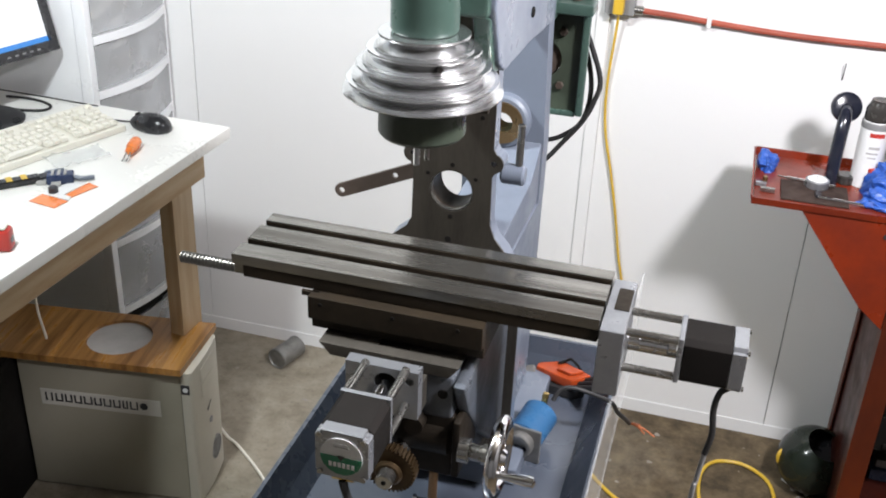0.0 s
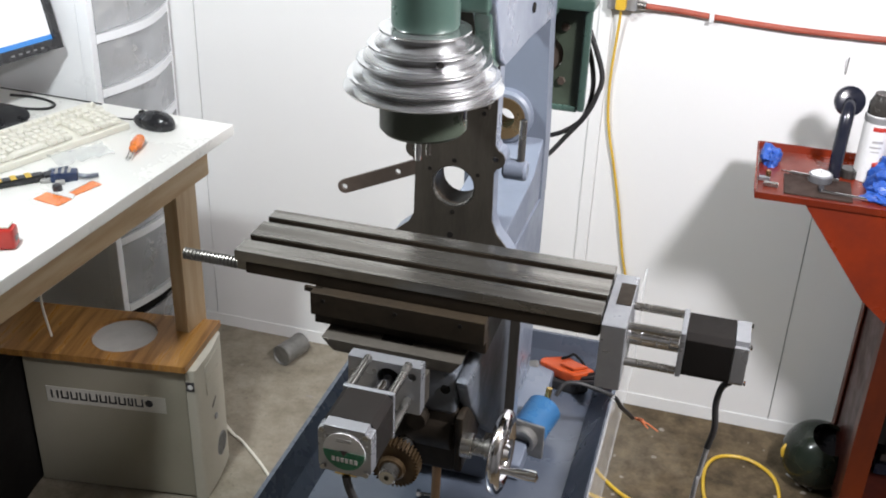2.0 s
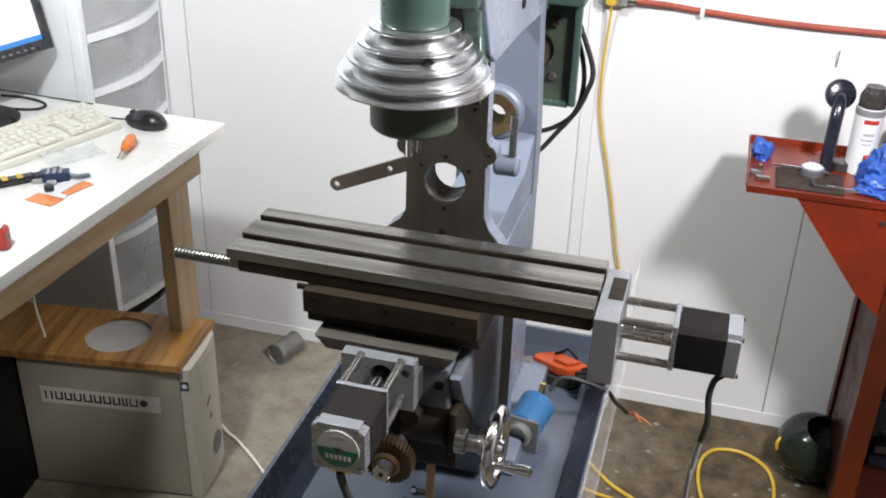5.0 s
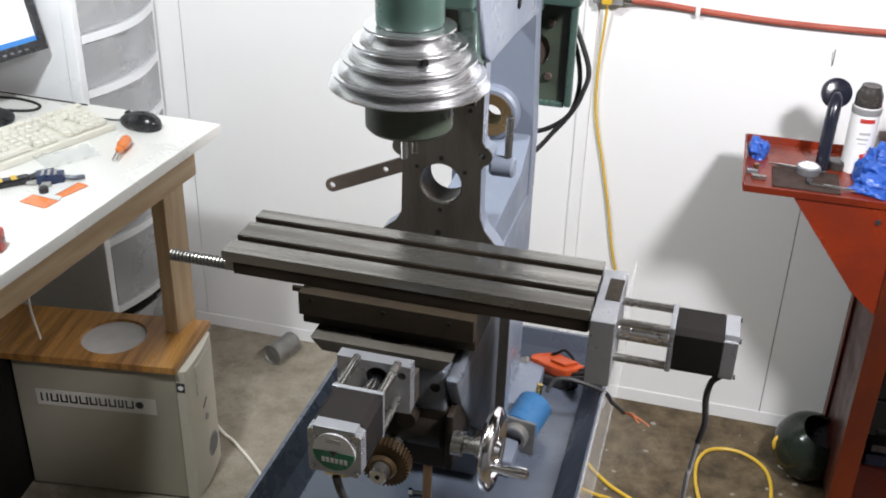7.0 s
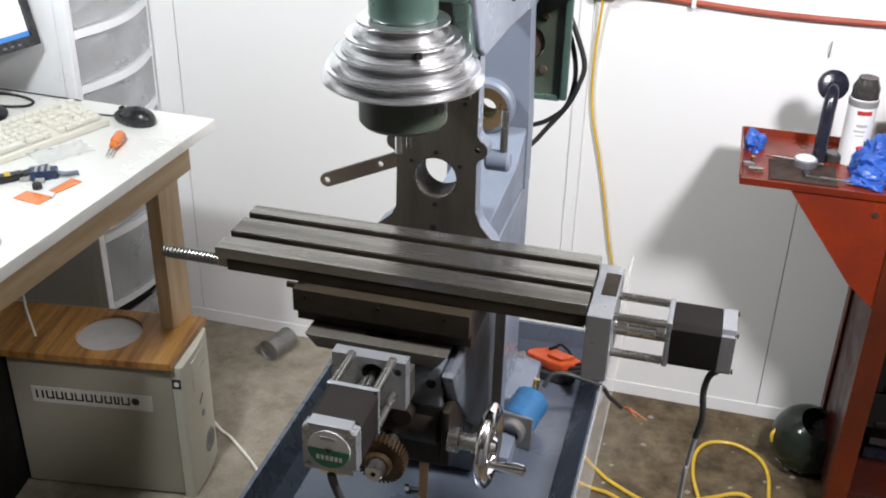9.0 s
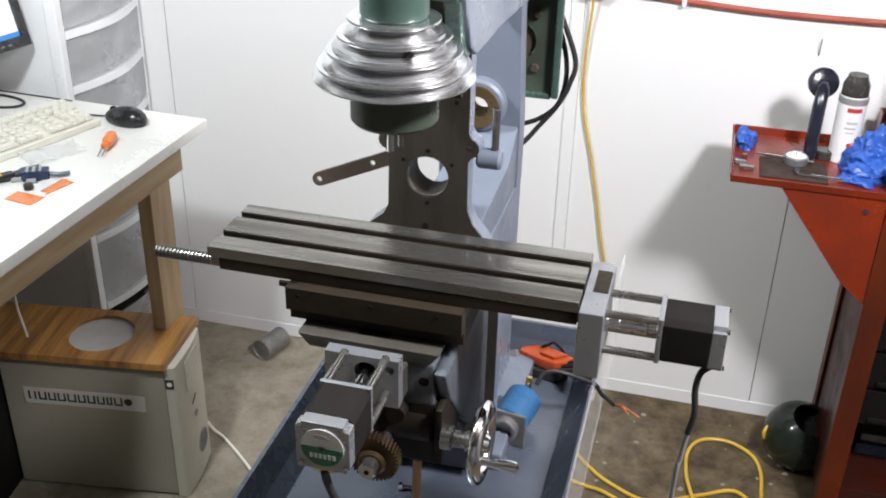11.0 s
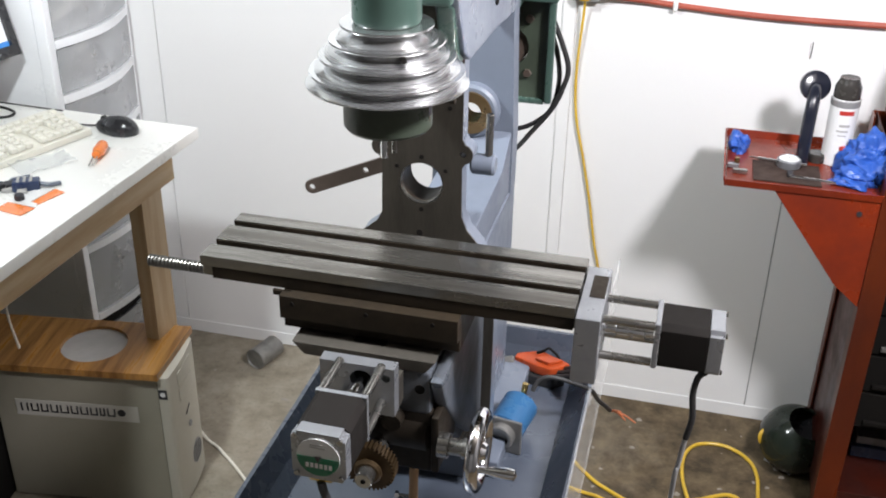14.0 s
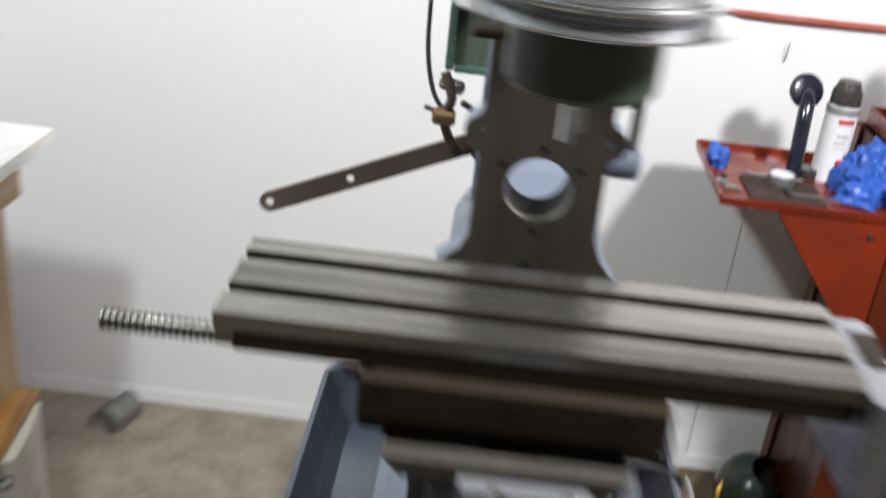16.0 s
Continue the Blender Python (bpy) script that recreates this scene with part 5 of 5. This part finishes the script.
solo("black_motor_cable", tube([(-0.200, 1.657, 1.42), (-0.180, 1.66, 1.375), (-0.170, 1.66, 1.320), (-0.180, 1.66, 1.268), (-0.207, 1.66, 1.240), (-0.241, 1.66, 1.225), (-0.30, 1.65, 1.220), (-0.352, 1.63, 1.25)], 0.0040, 10), "rubber", "thick black motor cable looping behind the mill", "cable")
solo("thin_black_cable", tube([(-0.392, 1.600, 1.46), (-0.398, 1.590, 1.40), (-0.396, 1.570, 1.33), (-0.385, 1.555, 1.285), (-0.368, 1.545, 1.262)], 0.0028, 8), "rubber", "thin black cable hanging beside the motor mount", "cable")
# cable from the table motor down to the floor
part("motor_cable_sleeve", tube([(0.098, SY, 1.210), (0.098, SY, 1.200), (0.090, SY, 1.190), (0.087, SY + 0.002, 1.165), (0.0905, SY + 0.003, 1.13), (0.0865, SY + 0.004, 1.10)], 0.0038), "rubber", mill)
part("motor_cable", tube([(0.0865, SY + 0.004, 1.10), (0.083, SY + 0.005, 1.06), (0.080, SY + 0.01, 1.0), (0.08, SY + 0.08, 0.6), (0.09, SY + 0.2, 0.2), (0.10, SY + 0.3, 0.01), (0.16, SY + 0.5, 0.006)], 0.0030), "grey", mill)

# ---- things in the pan ----
bl = thing("blue_solenoid", pose(-0.172, 1.308, PB, 0, 0, -9), "blue cylindrical solenoid valve on a metal bracket in the pan", "solenoid")
part("coil", rod((0.0, 0.005, 0.034), (0.006, 0.068, 0.048), 0.0285, 36, 0.005), "bluepaint", bl, "blue coil", local=True)
part("bracket", box(-0.028, 0.030, -0.002, 0.004, 0.0005, 0.060, 0.002), "galv", bl, local=True)
part("port", lathe([(0, -0.006), (0.013, -0.006), (0.014, -0.014), (0.019, -0.014), (0.021, -0.012), (0.021, 0.0), (0, 0.0)], pose(0.0, -0.0022, 0.034, -90), 20), "galv", bl, local=True)
part("cable_gland", rod((0.008, 0.068, 0.066), (0.009, 0.072, 0.082), 0.005, 12), "gold", bl, local=True)
solo("solenoid_cable", tube([(-0.1385, 1.362, 0.916), (-0.130, 1.372, 0.932), (-0.113, 1.378, 0.936), (-0.085, 1.385, 0.928), (-0.052, 1.400, 0.908), (-0.042, 1.425, 0.875), (-0.030, 1.465, 0.835), (-0.024, 1.50, 0.803)], 0.0036), "rubber", "black solenoid cable hanging over the pan rim", "cable")
fray = bmesh.new()
for i, (dx, dz) in enumerate(((0.022, 0.002), (0.028, -0.006), (0.018, 0.010), (0.045, -0.008))):
    tube([(-0.024, 1.50, 0.803), (-0.024 + dx * 0.5, 1.498, 0.803 + dz * 0.3), (-0.024 + dx, 1.49, 0.801 + dz)], 0.0014, 6, 4, fray)
solo("cable_ends", fray, "copper", "frayed bare wire ends of a cable", "wires")
cl = thing("spring_clamp", (-0.15, 1.50, PB + 0.0005), "orange and black spring clamp lying beside the column base", "clamp")
CZ = PB + 0.014
jaw_outline = [(-0.194, 1.514), (-0.168, 1.503), (-0.152, 1.496), (-0.128, 1.491), (-0.113, 1.500), (-0.098, 1.517), (-0.118, 1.527), (-0.136, 1.536), (-0.150, 1.546), (-0.176, 1.535), (-0.192, 1.527)]
part("upper_jaw", prism(jaw_outline, "z", CZ + 0.005, CZ + 0.024, 0.004), "orange", cl, "orange plastic jaw")
part("jaw_step", prism([(-0.158, 1.510), (-0.132, 1.500), (-0.110, 1.515), (-0.138, 1.526)], "z", CZ + 0.0242, CZ + 0.030, 0.002), "orange", cl)
part("lower_jaw", prism([(-0.188, 1.498), (-0.160, 1.492), (-0.124, 1.486), (-0.104, 1.502), (-0.112, 1.520), (-0.185, 1.520)], "z", PB + 0.0005, CZ + 0.0045, 0.003), "rubber", cl, "black lower jaw")
part("spring", tube([(-0.158, 1.530, CZ + 0.0265), (-0.146, 1.532, CZ + 0.032), (-0.138, 1.534, CZ + 0.036), (-0.126, 1.530, CZ + 0.030), (-0.118, 1.522, CZ + 0.0265)], 0.0022), "groove", cl, "dark steel spring")
for dx, dz in ((0.0, 0.0), (0.010, 0.004), (0.019, 0.007)):
    part("grip", tube([(-0.124 + dx, 1.488 + dx, CZ + 0.010 + dz), (-0.096 + dx * 0.6, 1.468 + dx, CZ + 0.030 + dz), (-0.066, 1.438 + dx, PR + 0.006 + dz * 0.3)], 0.0052, 10), "rubber", cl, "ribbed black rubber grip")
part("tip", rod((-0.216, 1.511, CZ + 0.008), (-0.193, 1.514, CZ + 0.014), 0.010, 14, 0.003), "galv", cl, "dull metal jaw tip")
part("prop", rod((-0.188, 1.500, CZ + 0.006), (-0.185, 1.425, PB + 0.010), 0.0055, 12), "galv", cl)
solo("wooden_dowel", rod((-0.226, 0.985, PB + 0.001), (-0.224, 0.992, 1.045), 0.0055, 12), "wood", "short wooden dowel standing under the gear housing", "dowel")
for x, y, r in ((-0.275, 0.99, 40), (-0.245, 1.06, 110), (-0.12, 1.12, 70), (-0.30, 1.16, 10)):
    bt = thing("bolt", pose(x, y, PB + 0.0065, 0, 0, r), "loose steel bolt lying in the pan", "bolt", "loose bolts in the pan")
    part("head", rod((0, 0, 0), (0.006, 0, 0), 0.006, 6), "chrome", bt, local=True)
    part("shank", rod((0.006, 0, 0), (0.028, 0, -0.002), 0.003, 10), "rod", bt, local=True)

rag = bmesh.new()
random.seed(12)
for i in range(9):
    for s in (-1, 1):
        rag.verts.new((0.366 + 0.0085 * i + s * 0.004, 2.487 - 0.0065 * i + s * random.uniform(0.004, 0.009), random.uniform(0.002, 0.010)))
rag.verts.ensure_lookup_table()
for i in range(8):
    rag.faces.new((rag.verts[2 * i], rag.verts[2 * i + 1], rag.verts[2 * i + 3], rag.verts[2 * i + 2]))
bmesh.ops.solidify(rag, geom=rag.faces[:], thickness=0.001)
solo("paper_scrap", rag, "white", "crumpled white strip of paper on the floor beside the tank", "paper")
